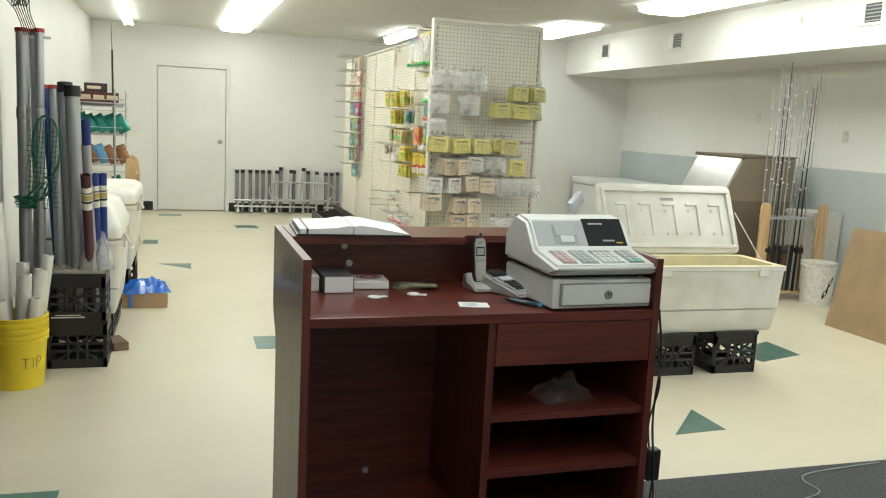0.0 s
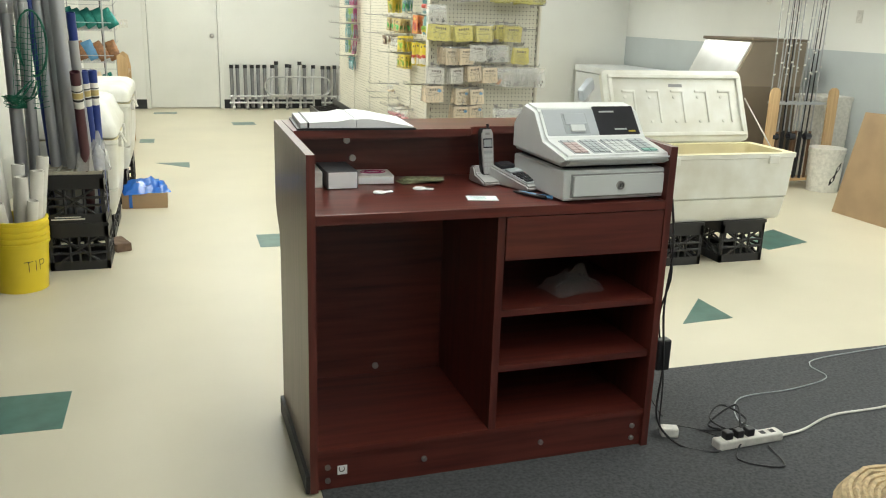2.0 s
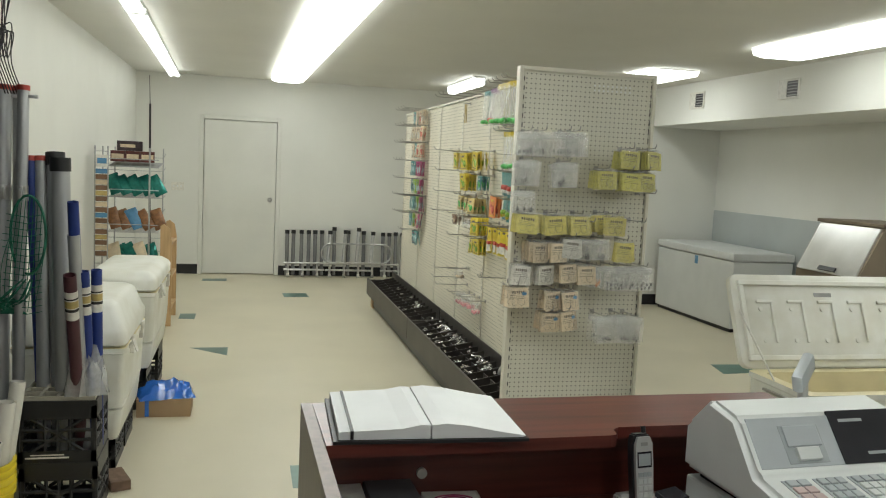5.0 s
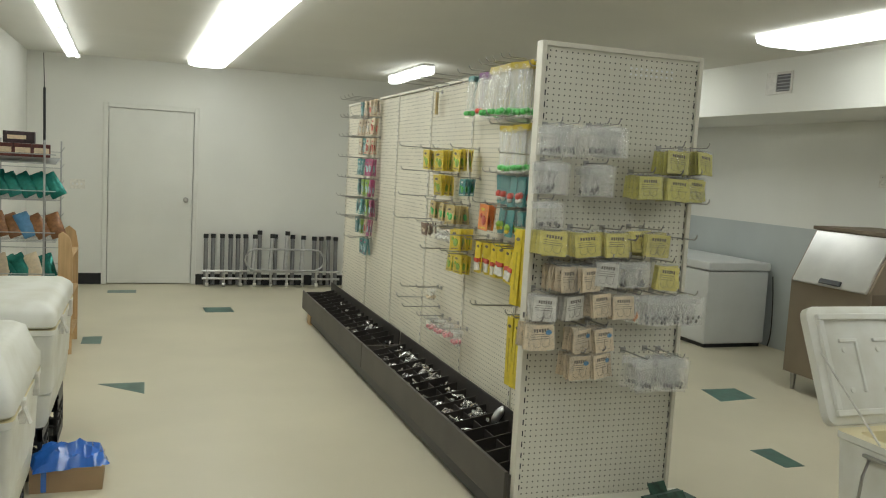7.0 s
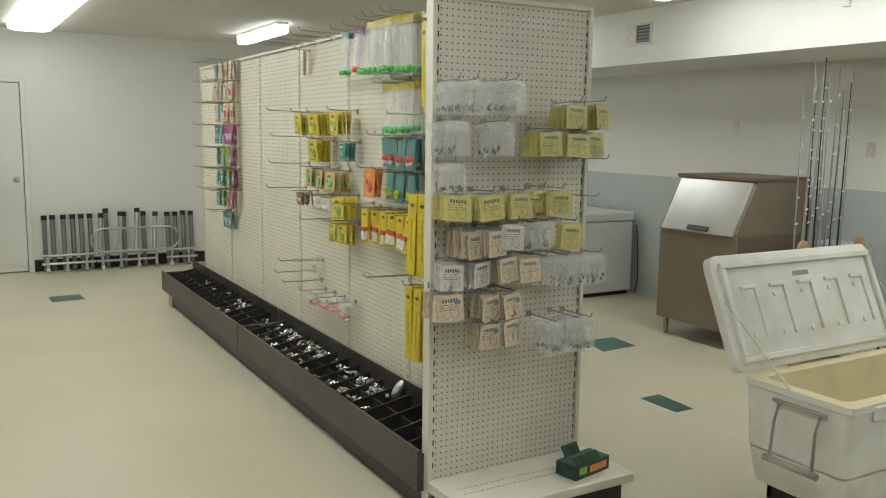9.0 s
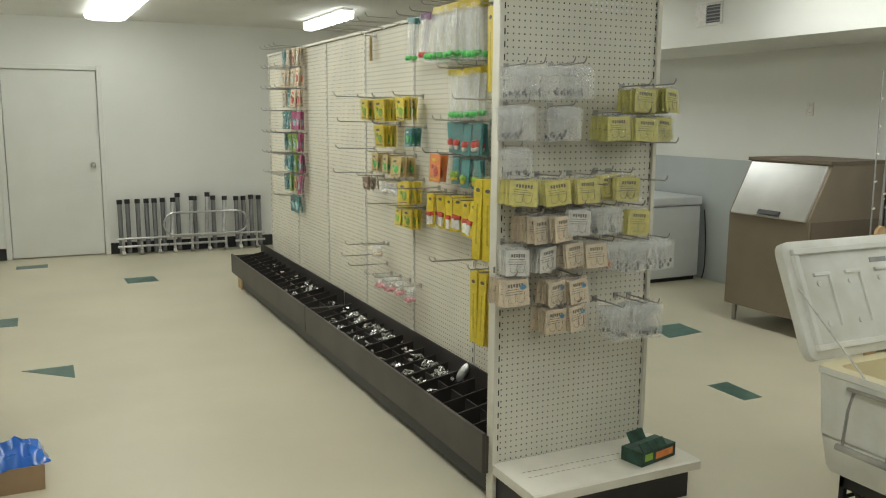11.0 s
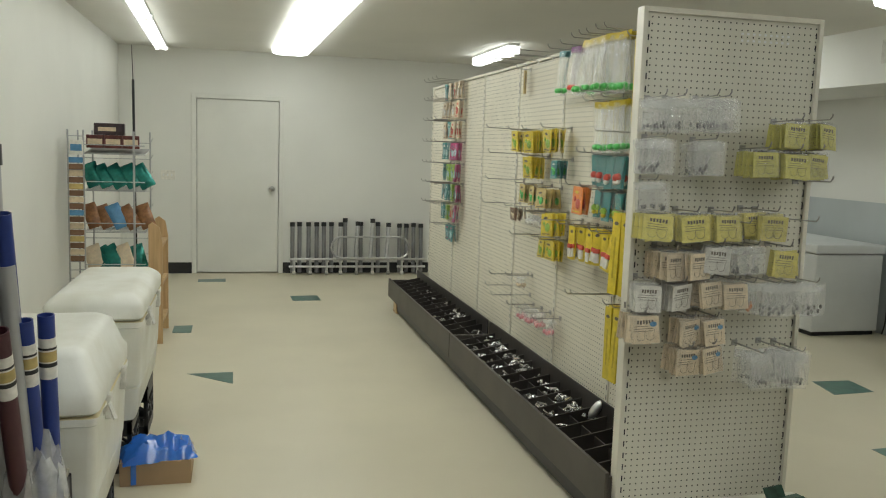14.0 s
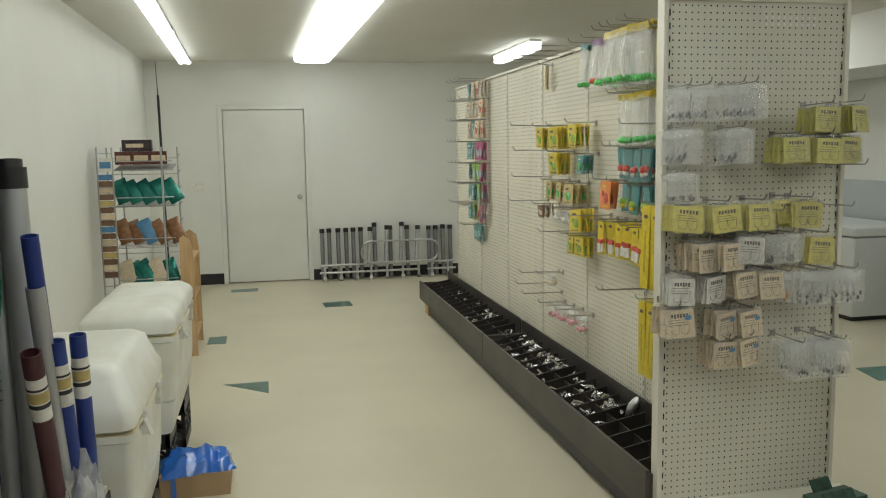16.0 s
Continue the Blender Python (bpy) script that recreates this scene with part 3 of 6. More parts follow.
def card_mesh(kind, w, h, mats, style):
    """One carded pack, hung from its top edge, face towards -y."""
    key = (kind, round(w, 3), round(h, 3))
    if key in CARDMESH:
        return CARDMESH[key]
    bm = bmesh.new()
    t = 0.0022
    if style == "sleeve":        # leader card in a clear sleeve: card, ink, clear film, dot
        bx(bm, -w * 0.46, w * 0.46, -t, 0, -h * 0.97, -h * 0.10, 0.0, 0)
        for k in range(6):       # title made of uneven bold strokes
            x = -w * 0.26 + k * w * 0.095
            bx(bm, x, x + w * 0.062, -t - 0.0006, -t, -h * (0.33 + 0.02 * (k % 2)), -h * 0.22, 0, 1)
        for k in range(3):
            a = rnd.uniform(-0.40, -0.30)
            bx(bm, w * a, w * rnd.uniform(0.1, 0.38), -t - 0.0005, -t, -h * (0.42 + 0.08 * k), -h * (0.405 + 0.08 * k), 0, 1)
        for c in (-0.16, 0.14):  # two wire hooks on the card
            pts = [(w * (c + 0.13 * math.cos(a)), -t - 0.0015, -h * 0.76 + h * 0.11 * math.sin(a)) for a in [2.6 + k * 0.5 for k in range(9)]]
            tube(bm, pts + [(w * (c + 0.16), -t - 0.0015, -h * 0.52)], 0.0007, 4, 1)
        if len(mats) > 3:
            disc(bm, w * 0.27, -t - 0.001, -h * 0.36, w * 0.12, h * 0.085, 3)
        wavy(bm, w, h, -t - 0.003, 0.008, 2)
    elif style == "bag":         # clear bag with a header card and floats or hooks at the foot
        bx(bm, -w / 2, w / 2, -t, 0, -h * 0.13, 0, 0, 0)
        disc(bm, 0, -t - 0.0006, -h * 0.07, w * 0.2, h * 0.035, 1)
        wavy(bm, w, h * 0.9, -0.004, 0.012, 1, -h * 0.1)
        for k in range(2):
            x = w * (-0.2 + 0.4 * k)
            if len(mats) > 2:
                ball(bm, x, -0.01, -h * 0.89, w * 0.21, 0.014, h * 0.06, 2)
                tube(bm, [(x, -0.006, -h * 0.82), (x * 0.5, -0.006, -h * 0.5), (x * 0.8, -0.006, -h * 0.15)], 0.0008, 4, 0)
    elif style == "haze":        # clear bag of leaders: film, pale slip, wire curls at the foot
        wavy(bm, w, h, -0.008, 0.012, 1)
        bx(bm, -w * 0.42, w * 0.42, -0.0015, 0, -h * 0.28, -h * 0.06, 0, 1)
        for k in range(5):
            x = rnd.uniform(-0.34, 0.34) * w
            tube(bm, smooth_path([(x, -0.004, -h * rnd.uniform(0.15, 0.4)), (x + rnd.uniform(-0.15, 0.15) * w, -0.005, -h * 0.6), (x + rnd.uniform(-0.2, 0.2) * w, -0.004, -h * 0.9)], 3), 0.0009, 4, 0)
        for k in range(4):
            ball(bm, rnd.uniform(-0.36, 0.36) * w, -0.005, -h * rnd.uniform(0.72, 0.92), 0.006, 0.004, 0.009, 2 if len(mats) > 2 else 0)
    elif style == "print":       # small printed card: ground, picture, ink, film
        bx(bm, -w / 2, w / 2, -t, 0, -h, 0, 0.0, 0)
        disc(bm, -w * 0.1, -t - 0.0006, -h * 0.2, w * 0.2, h * 0.06, 2)
        ball(bm, w * 0.08, -t - 0.001, -h * 0.62, w * 0.22, 0.007, h * 0.2, 1)
        ball(bm, -w * 0.22, -t - 0.001, -h * 0.45, w * 0.1, 0.005, h * 0.1, 1)
        bx(bm, -w * 0.38, w * 0.3, -t - 0.0005, -t, -h * 0.93, -h * 0.89, 0, 2)
        wavy(bm, w, h, -t - 0.005, 0.006, 3)
    elif style == "float":       # narrow backing card with a round two-colour float in a bag
        bx(bm, -w * 0.42, w * 0.42, -t, 0, -h, 0, 0.0, 0)
        disc(bm, 0, -t - 0.0006, -h * 0.14, w * 0.22, h * 0.05, 3)
        ball(bm, 0, -0.014, -h * 0.66, w * 0.26, 0.014, h * 0.13, 1)
        ball(bm, 0, -0.013, -h * 0.79, w * 0.19, 0.012, h * 0.10, 2)
        wavy(bm, w, h, -0.012, 0.008, 3)
    elif style == "slim":        # slim card with a banded float: ground, red band, white body, ink
        bx(bm, -w / 2, w / 2, -t, 0, -h, 0, 0.0, 0)
        disc(bm, 0, -t - 0.0006, -h * 0.16, w * 0.24, h * 0.045, 3)
        bx(bm, -w * 0.32, w * 0.32, -0.014, -t, -h * 0.66, -h * 0.54, 0.003, 1)
        bx(bm, -w * 0.27, w * 0.27, -0.014, -t, -h * 0.93, -h * 0.665, 0.004, 2)
    elif style == "long":        # long plain printed strip
        bx(bm, -w / 2, w / 2, -0.006, 0, -h, 0, 0.0015, 0)
        disc(bm, 0, -0.0066, -h * 0.13, w * 0.28, h * 0.025, 1)
        bx(bm, -w * 0.1, w * 0.1, -0.0066, -0.006, -h * 0.8, -h * 0.3, 0, 2)
    else:                        # soft pouch
        bx(bm, -w / 2, w / 2, -0.003, 0, -h * 0.18, 0, 0, 0)
        wavy(bm, w, h, -0.006, 0.014, 1)
        if len(mats) > 2:
            for k in range(3):
                ball(bm, w * (-0.25 + 0.25 * k), -0.008, -h * (0.70 + 0.08 * (k % 2)), w * 0.15, 0.01, h * 0.15, 2)
    me = bpy.data.meshes.new("pack_" + kind)
    bm.to_mesh(me)
    bm.free()
    for m in mats:
        me.materials.append(m)
    CARDMESH[key] = me
    return me


HOOK = {}


def hook_mesh(L):
    if L not in HOOK:
        bm = bmesh.new()
        tube(bm, [(0, 0, 0), (0, -L, 0.004), (0, -L - 0.012, 0.016), (0, -L - 0.014, 0.026)], 0.0028, 5)
        bx(bm, -0.012, 0.012, -0.004, 0, -0.012, 0.012)
        me = bpy.data.meshes.new("hook")
        bm.to_mesh(me)
        bm.free()
        me.materials.append(STEEL)
        HOOK[L] = me
    return HOOK[L]


def stack(x, y, z, rz, kind, w, h, mats, style, n, label, L=0.16, near=0.02, pitch=0.0105):
    """A wire hook with n packs hanging on it; rz turns the hook's way."""
    e = tagged(empty("hanging_packs", x, y, z, rz), label, "hanging packs", group="hooks of " + kind + " packs")
    hk = new("hook", hook_mesh(L))
    hk.parent = e
    me = card_mesh(kind, w, h, mats, style) if n else None
    swing = rnd.uniform(-9, 9)
    tilt = 1.5 if style == "long" else 7
    for k in range(n):
        o = new("pack", me)
        o.parent = e
        d = near + min(pitch, (L - near - 0.008) / n) * (k + 0.5)
        fan = (k + 0.5) / n - 0.5
        o.matrix_basis = pose(rnd.uniform(-0.006, 0.006), -d, -0.003 - rnd.uniform(0, 0.006), rnd.uniform(-9, 6) * tilt / 7, rnd.uniform(-tilt, tilt), swing + 16 * fan + rnd.uniform(-8, 8))


YE = 6.045
def end_row(xs, z, kind, w, h, mats, style, n, label, L=0.16, pitch=0.0105):
    """Hooks along the end panel, packs pulled out to the hook's tip."""
    for x in xs:
        m = max(1, n + rnd.choice((-1, 0, 1))) if n else 0
        stack(x, YE, z + rnd.uniform(-0.006, 0.006), rnd.uniform(-3, 3), kind, w, h, mats, style, m, label, L, max(0.02, L - 0.012 - pitch * m), pitch)


hazy = "hazy clear bags of leaders hanging on wire hook"
HZ = [GREYBOX, FILM, REGD]
end_row((2.065, 2.14, 2.27, 2.32), 1.785, "clear", 0.125, 0.125, HZ, "haze", 3, hazy, pitch=0.03)
end_row((2.065, 2.27), 1.63, "clear", 0.13, 0.13, HZ, "haze", 4, hazy, pitch=0.028)
end_row((2.05,), 1.475, "clear", 0.13, 0.11, HZ, "haze", 3, hazy, pitch=0.03)
yel = "yellow carded hook packs hanging on wire hook"
OLV = [POL, PRINT, GLOSSFILM]
end_row((2.62, 2.73), 1.715, "olive", 0.115, 0.105, OLV, "sleeve", 11, yel, 0.18)
end_row((2.49, 2.62, 2.72), 1.60, "olive", 0.11, 0.105, OLV, "sleeve", 10, yel, 0.18)
YLS = [PLY, PRINT, GLOSSFILM]
end_row((2.07, 2.215, 2.37, 2.565), 1.367, "pale_yellow", 0.125, 0.108, YLS, "sleeve", 10, yel)
end_row((2.50,), 1.365, "pale_yellow", 0.11, 0.1, YLS, "sleeve", 4, yel, 0.10)
end_row((2.635,), 1.232, "pale_yellow", 0.11, 0.115, YLS, "sleeve", 5, yel)
tanl = "white and tan carded leader packs on wire hook"
TNS = [PTAN, PRINT, GLOSSFILM]
WHS = [PW, PRINT, GLOSSFILM]
TND = [PTAN, PRINT, GLOSSFILM, PBL]
end_row((2.135, 2.24), 1.222, "tan", 0.112, 0.112, TNS, "sleeve", 14, tanl, 0.17)
end_row((2.325,), 1.238, "white", 0.112, 0.112, WHS, "sleeve", 10, tanl, 0.17)
end_row((2.41, 2.49), 1.235, "clear_small", 0.10, 0.11, HZ, "haze", 4, hazy, pitch=0.025)
end_row((2.06, 2.19), 1.105, "white", 0.112, 0.112, WHS, "sleeve", 9, tanl, 0.16)
end_row((2.305, 2.415), 1.108, "tan", 0.108, 0.108, TNS, "sleeve", 7, tanl, 0.16)
end_row((2.48,), 1.09, "orange_bag", 0.085, 0.11, [PW, FILM, PO], "haze", 2, "clear bags with orange floats on wire hook", pitch=0.03)
end_row((2.56, 2.64, 2.72), 1.10, "clear", 0.11, 0.125, HZ, "haze", 4, hazy, 0.2, 0.03)
end_row((2.035,), 0.99, "tan_dot", 0.118, 0.116, TND, "sleeve", 8, tanl, 0.16)
end_row((2.23, 2.33), 0.968, "tan_dot", 0.108, 0.108, TND, "sleeve", 11, tanl, 0.17)
end_row((2.225, 2.315), 0.858, "tan_dot", 0.108, 0.112, TND, "sleeve", 12, tanl, 0.18)
end_row((2.52, 2.63, 2.70), 0.83, "clear", 0.115, 0.14, HZ, "haze", 4, hazy, 0.2, 0.03)
end_row((2.74,), 1.49, "empty", 0.1, 0.1, None, "", 0, "bare wire display hook on pegboard", 0.2)
end_row((2.70, 2.42), 1.33, "empty", 0.1, 0.1, None, "", 0, "bare wire display hook on pegboard", 0.2)

XS = 2.297
def side_row(yy, z, kind, w, h, mats, style, n, label, L=0.16):
    for y in yy:
        stack(XS, y, z + rnd.uniform(-0.006, 0.006), -90 + rnd.uniform(-3, 3), kind, w, h, mats, style, n, label, L, 0.03, 0.016)


gb = "long clear bags with yellow header and green floats"
GBM = [PYD, FILM, PG]
side_row((6.60, 6.69, 6.78, 6.87, 6.97), 2.115, "green_float", 0.095, 0.27, GBM, "bag", 4, gb)
side_row((7.11,), 2.10, "red_float_bag", 0.085, 0.23, [PPU, FILM, PR], "bag", 4, "long clear bags with dark header and red floats")
side_row((7.29,), 2.095, "green_bag", 0.085, 0.23, [PT, FILM, PG], "bag", 4, "long clear bags with dark header and green lures")
side_row((6.60, 6.69, 6.79), 1.81, "green_float", 0.095, 0.235, GBM, "bag", 4, gb)
side_row((6.57, 6.66, 6.75, 6.84), 1.565, "teal_red", 0.075, 0.145, [PT, PR, PW, GLOSSFILM], "float", 3, "teal carded red and white floats on hook")
side_row((6.58, 6.68, 6.78), 1.40, "teal_yellow", 0.075, 0.135, [PT, PBG, PY, GLOSSFILM], "float", 3, "teal carded yellow floats on hook")
side_row((6.95,), 1.402, "orange_card", 0.10, 0.135, [PO, PR, PY, GLOSSFILM], "print", 5, "orange carded float packs on hook")
yl = "yellow carded lure packs hanging on wire hook"
YC = [PY, PBG, PRINT, GLOSSFILM]
side_row((7.33, 7.64, 7.87), 1.688, "yellow_card", 0.095, 0.12, YC, "print", 7, yl)
side_row((7.65,), 1.54, "yellow_card", 0.095, 0.12, YC, "print", 7, yl)
side_row((7.29,), 1.525, "teal_small", 0.07, 0.095, [PT, PG, PW, GLOSSFILM], "print", 5, "teal carded packs on wire hook")
side_row((7.42, 7.57, 7.73), 1.375, "yellow_green", 0.09, 0.105, [PYL, PG, PRINT, GLOSSFILM], "print", 6, yl)
side_row((7.90,), 1.23, "brown_pack", 0.08, 0.075, [PB, PTAN, PB, GLOSSFILM], "print", 6, "brown carded packs on wire hook")
side_row((7.46, 7.56, 7.66), 1.23, "white_tan", 0.085, 0.08, [PTAN, FILM, PW], "pouch", 4, "small clear pouches on wire hook")
side_row((7.31,), 1.25, "yellow_card", 0.09, 0.12, YC, "print", 6, yl)
side_row((7.30, 7.42), 1.095, "yellow_card", 0.09, 0.105, YC, "print", 5, yl)
side_row((6.56, 6.65, 6.74, 6.83, 6.93, 7.04), 1.212, "yellow_red", 0.06, 0.17, [PY, PR, PW, PRINT], "slim", 4, "slim yellow and red carded lures on hook")
lg = "long yellow carded rigs hanging on wire hook"
LY = [PY, PRINT, PYD]
side_row((6.37, 6.46), 1.32, "long_yellow", 0.055, 0.36, LY, "long", 6, lg, 0.14)
side_row((6.40, 6.49), 0.90, "long_yellow", 0.055, 0.33, LY, "long", 6, lg, 0.14)
side_row((6.40,), 2.06, "long_yellow", 0.055, 0.36, LY, "long", 5, lg, 0.14)
side_row((7.35, 7.5, 7.64, 7.78), 0.66, "pink_pouch", 0.10, 0.09, [PW, FILM, PP], "pouch", 3, "clear pouches of pink lures on hook")
side_row((7.83,), 0.82, "pearl_pouch", 0.08, 0.07, [PW, FILM, PTAN], "pouch", 3, "small clear pouch of beads on hook")
for y, z in ((7.9, 0.82), (7.97, 0.74), (7.85, 0.70), (8.1, 2.10), (8.0, 2.11), (7.88, 2.1), (7.76, 2.11), (7.64, 2.1), (7.52, 2.11), (8.05, 1.70), (8.0, 1.55), (8.05, 1.39), (8.1, 1.24), (7.55, 1.1), (7.12, 1.22), (6.62, 0.92), (6.7, 0.91), (6.45, 1.66), (6.62, 1.84)):
    stack(XS, y, z, -90 + rnd.uniform(-5, 5), "empty", 0.1, 0.1, None, "", 0, "bare wire display hook on pegboard", 0.24)
stack(XS, 8.02, 2.06, -90, "brown_slip", 0.035, 0.14, [PYL, PB, PB], "long", 2, "narrow brown carded pack on hook", 0.08)
pal = [("sky", [PT, PTL, PW, GLOSSFILM]), ("red", [PTAN, PR, PR, GLOSSFILM]), ("magenta", [PM, PTL, PPU, GLOSSFILM]), ("lime", [PBG, PTL, PT, GLOSSFILM]), ("teal", [PT, PTL, PM, GLOSSFILM]), ("white", [PTAN, PW, PB, GLOSSFILM])]
for r, z in enumerate((2.10, 1.95, 1.79, 1.62, 1.45, 1.29, 1.13)):
    for j, y in enumerate((9.50, 9.64, 9.78, 9.92)):
        k, ms = pal[((5, 1, 5, 4), (1, 5, 5, 5), (1, 1, 0, 5), (2, 2, 0, 0), (2, 3, 3, 0), (2, 3, 0, 0), (2, 1, 3, 0))[r][j]]
        stack(XS, y, z, -90 + rnd.uniform(-3, 3), "far_" + k, 0.062, 0.135, ms, "print", 4, "bright carded lure packs hanging on hook", 0.23)
for y in (9.62, 9.76):
    stack(XS, y, 0.96, -90, "far_teal", 0.07, 0.13, pal[4][1], "print", 3, "teal carded lure packs hanging on hook", 0.19)

# green bait box on the end shelf
bb = tagged(empty("bait_box", 2.57, 5.75, 0.17, 12), "open dark green cardboard bait box on cream shelf", "box")
DG = mat("dark_green_print", (0.02, 0.07, 0.045), 0.45, var=0.4, scale=25)
bm = bmesh.new()
bx(bm, 0, 0.22, 0, 0.11, 0, 0.06, 0.002)
obj("carton", bm, DG, bb)
bm = bmesh.new()
prism(bm, [(0.1, 0.06), (0.105, 0.06), (0.13, 0.10), (0.125, 0.10)], 0, 0.05, 0.15)
prism(bm, [(0.0, 0.06), (0.004, 0.06), (0.03, 0.09), (0.026, 0.092)], 0, 0.01, 0.16)
obj("flap", bm, DG, bb)
boxob("print", (0.09, 0.2, -0.0012, 0, 0.015, 0.045), PO, bb)
boxob("print", (0.02, 0.07, -0.0012, 0, 0.02, 0.05), PBG, bb)

# ---- counter ----
cnt = tagged(empty("counter", 0.795, 2.95, 0.009, 1.0), "dark mahogany laminate sales counter with open shelves", "counter")
W, D = 1.158, 0.67
SIDE = [(0.0, 0.0), (D - 0.1, 0.0), (D - 0.1, 0.60), (D - 0.085, 0.67), (D - 0.03, 0.715), (D, 0.76), (D, 1.04), (0.0, 1.03)]
for x0, material in ((0.0, SIDEGREY), (W - 0.024, MAHOGV)):
    bm = bmesh.new()
    prism(bm, SIDE, 0, x0, x0 + 0.024)
    obj("side_panel", bm, material, cnt)
for a, b in ((0.0, 0.024), (W - 0.024, W)):
    boxob("edge_strip", (a, b, -0.003, 0.0, 0.0, 1.03), MAHOGV, cnt)
boxob("worktop", (0.024, W - 0.024, -0.002, 0.52, 0.831, 0.861), MAHOG, cnt, 0.002)
boxob("back_panel", (0.024, W - 0.024, 0.52, 0.54, 0.0, 1.015), MAHOG, cnt)
bm = bmesh.new()
prism(bm, [(0.024, 0.385), (0.60, 0.385), (0.615, 0.39), (0.622, 0.42), (0.64, 0.435), (W - 0.024, 0.435), (W - 0.024, D - 0.004), (0.024, D - 0.004)], 2, 1.016, 1.041)
obj("ledge", bm, MAHOG, cnt)
boxob("divider", (0.57, 0.594, 0.004, 0.52, 0.135, 0.831), MAHOGV, cnt)
boxob("drawer_front", (0.596, W - 0.026, -0.001, 0.018, 0.695, 0.829), MAHOG, cnt, 0.0015)
for z in (0.51, 0.325):
    boxob("shelf", (0.594, W - 0.024, 0.012, 0.52, z, z + 0.022), MAHOG, cnt, 0.0015)
boxob("bottom_shelf", (0.024, W - 0.024, 0.004, 0.52, 0.115, 0.135), MAHOG, cnt)
boxob("kick_board", (0.024, W - 0.024, 0.012, 0.03, 0.0, 0.115), MAHOG, cnt)
boxob("foot_trim", (-0.012, 0.0, 0.0, D - 0.1, 0, 0.06), BASE, cnt)
for x, z in ((0.055, 0.03), (0.055, 0.075), (0.36, 0.06), (0.76, 0.06), (1.10, 0.03), (1.10, 0.075)):
    bm = bmesh.new()
    cyl(bm, (x, 0.013, z), (x, 0.006, z), 0.009, seg=12)
    cyl(bm, (x, 0.006, z), (x, 0.004, z), 0.006, seg=8)
    obj("cam_bolt", bm, STEEL, cnt)
for x, z in ((0.24, 0.93), (0.22, 0.99), (0.325, 0.165)):
    bm = bmesh.new()
    cyl(bm, (x, 0.522, z), (x, 0.51, z), 0.011, seg=12)
    obj("cam_bolt", bm, STEEL, cnt)
boxob("sticker", (0.085, 0.115, 0.010, 0.012, 0.045, 0.075), PAPER, cnt)
sl = lettering("letter", "C", 0.026, pose(0.107, 0.0098, 0.053, 90, -90, 0), INK)
sl.parent = cnt

# cash register
ZW = 0.871
reg = tagged(empty("cash_register", 1.575, 2.965, ZW, 3), "grey-white electronic cash register on counter", "cash register")
bm = bmesh.new()
bx(bm, 0, 0.36, 0.012, 0.37, 0.006, 0.098, 0.006)
obj("drawer_case", bm, REGW, reg)
for x in (0.03, 0.33):
    for y in (0.04, 0.33):
        boxob("foot", (x - 0.012, x + 0.012, y - 0.012, y + 0.012, 0.0, 0.006), BLACK, reg)
boxob("drawer_gap", (0.024, 0.352, 0.0095, 0.0115, 0.016, 0.088), GREYBOX, reg)
boxob("drawer", (0.028, 0.348, -0.002, 0.009, 0.02, 0.084), REGW, reg, 0.003)
bm = bmesh.new()
lathe(bm, [(0.014, 0.0), (0.014, 0.005), (0.009, 0.006), (0.008, 0.003), (0.001, 0.003)], 16)
o = obj("lock", bm, STEEL, reg, True)
o.matrix_basis = pose(0.19, -0.002, 0.052, 90, 0, 0)
boxob("keyhole", (0.1888, 0.1912, -0.0062, -0.0055, 0.047, 0.057), INK, reg)
boxob("neck", (0.02, 0.34, 0.06, 0.35, 0.098, 0.12), REGD, reg)
bm = bmesh.new()
prism(bm, [(-0.005, 0.122), (-0.012, 0.130), (-0.010, 0.146), (0.145, 0.176), (0.215, 0.262), (0.30, 0.276), (0.375, 0.205), (0.375, 0.115), (0.03, 0.108)], 0, -0.008, 0.368)
bmesh.ops.bevel(bm, geom=bm.edges[:], offset=0.011, segments=3, affect="EDGES")
obj("housing", bm, REGW, reg, True)
slope = pose(0, -0.010, 0.1465, math.degrees(math.atan2(0.03, 0.155)), 0, 0)


def on_slope(name, x0, x1, v0, v1, h, material, base=slope, low=-0.002, bev=0.0012):
    bm = bmesh.new()
    bx(bm, x0, x1, v0, v1, low, h, bev)
    o = obj(name, bm, material, reg)
    o.matrix_basis = base
    return o


for cx, cols, rows, mt, kw in ((0.035, 2, 5, KEYR, 0.021), (0.102, 3, 5, KEYG, 0.0165), (0.178, 4, 5, KEYW, 0.0165), (0.275, 2, 5, KEYG, 0.024)):
    on_slope("key_bed", cx - 0.004, cx + cols * (kw + 0.003) + 0.001, 0.022, 0.137, 0.0012, KEYG)
    for a in range(cols):
        for b in range(rows):
            mm = KEYT if (cx > 0.27 and b == 0) else (KEYG if b == 4 else mt)
            on_slope("key", cx + a * (kw + 0.003), cx + a * (kw + 0.003) + kw, 0.026 + b * 0.022, 0.044 + b * 0.022, 0.0055, mm, low=0.001)
face = pose(0, 0.148, 0.1795, math.degrees(math.atan2(0.086, 0.07)), 0, 0)
on_slope("face_plate", 0.012, 0.348, 0.006, 0.104, 0.0016, SILVERBLUE, face)
on_slope("display", 0.195, 0.345, 0.006, 0.112, 0.004, REGD, face)
on_slope("display_figure", 0.215, 0.27, 0.088, 0.094, 0.0044, KEYG, face, 0.0035, 0)
on_slope("display_print", 0.255, 0.30, 0.022, 0.028, 0.0044, KEYG, face, 0.0035, 0)
on_slope("display_print", 0.305, 0.33, 0.014, 0.020, 0.0044, PYD, face, 0.0035, 0)
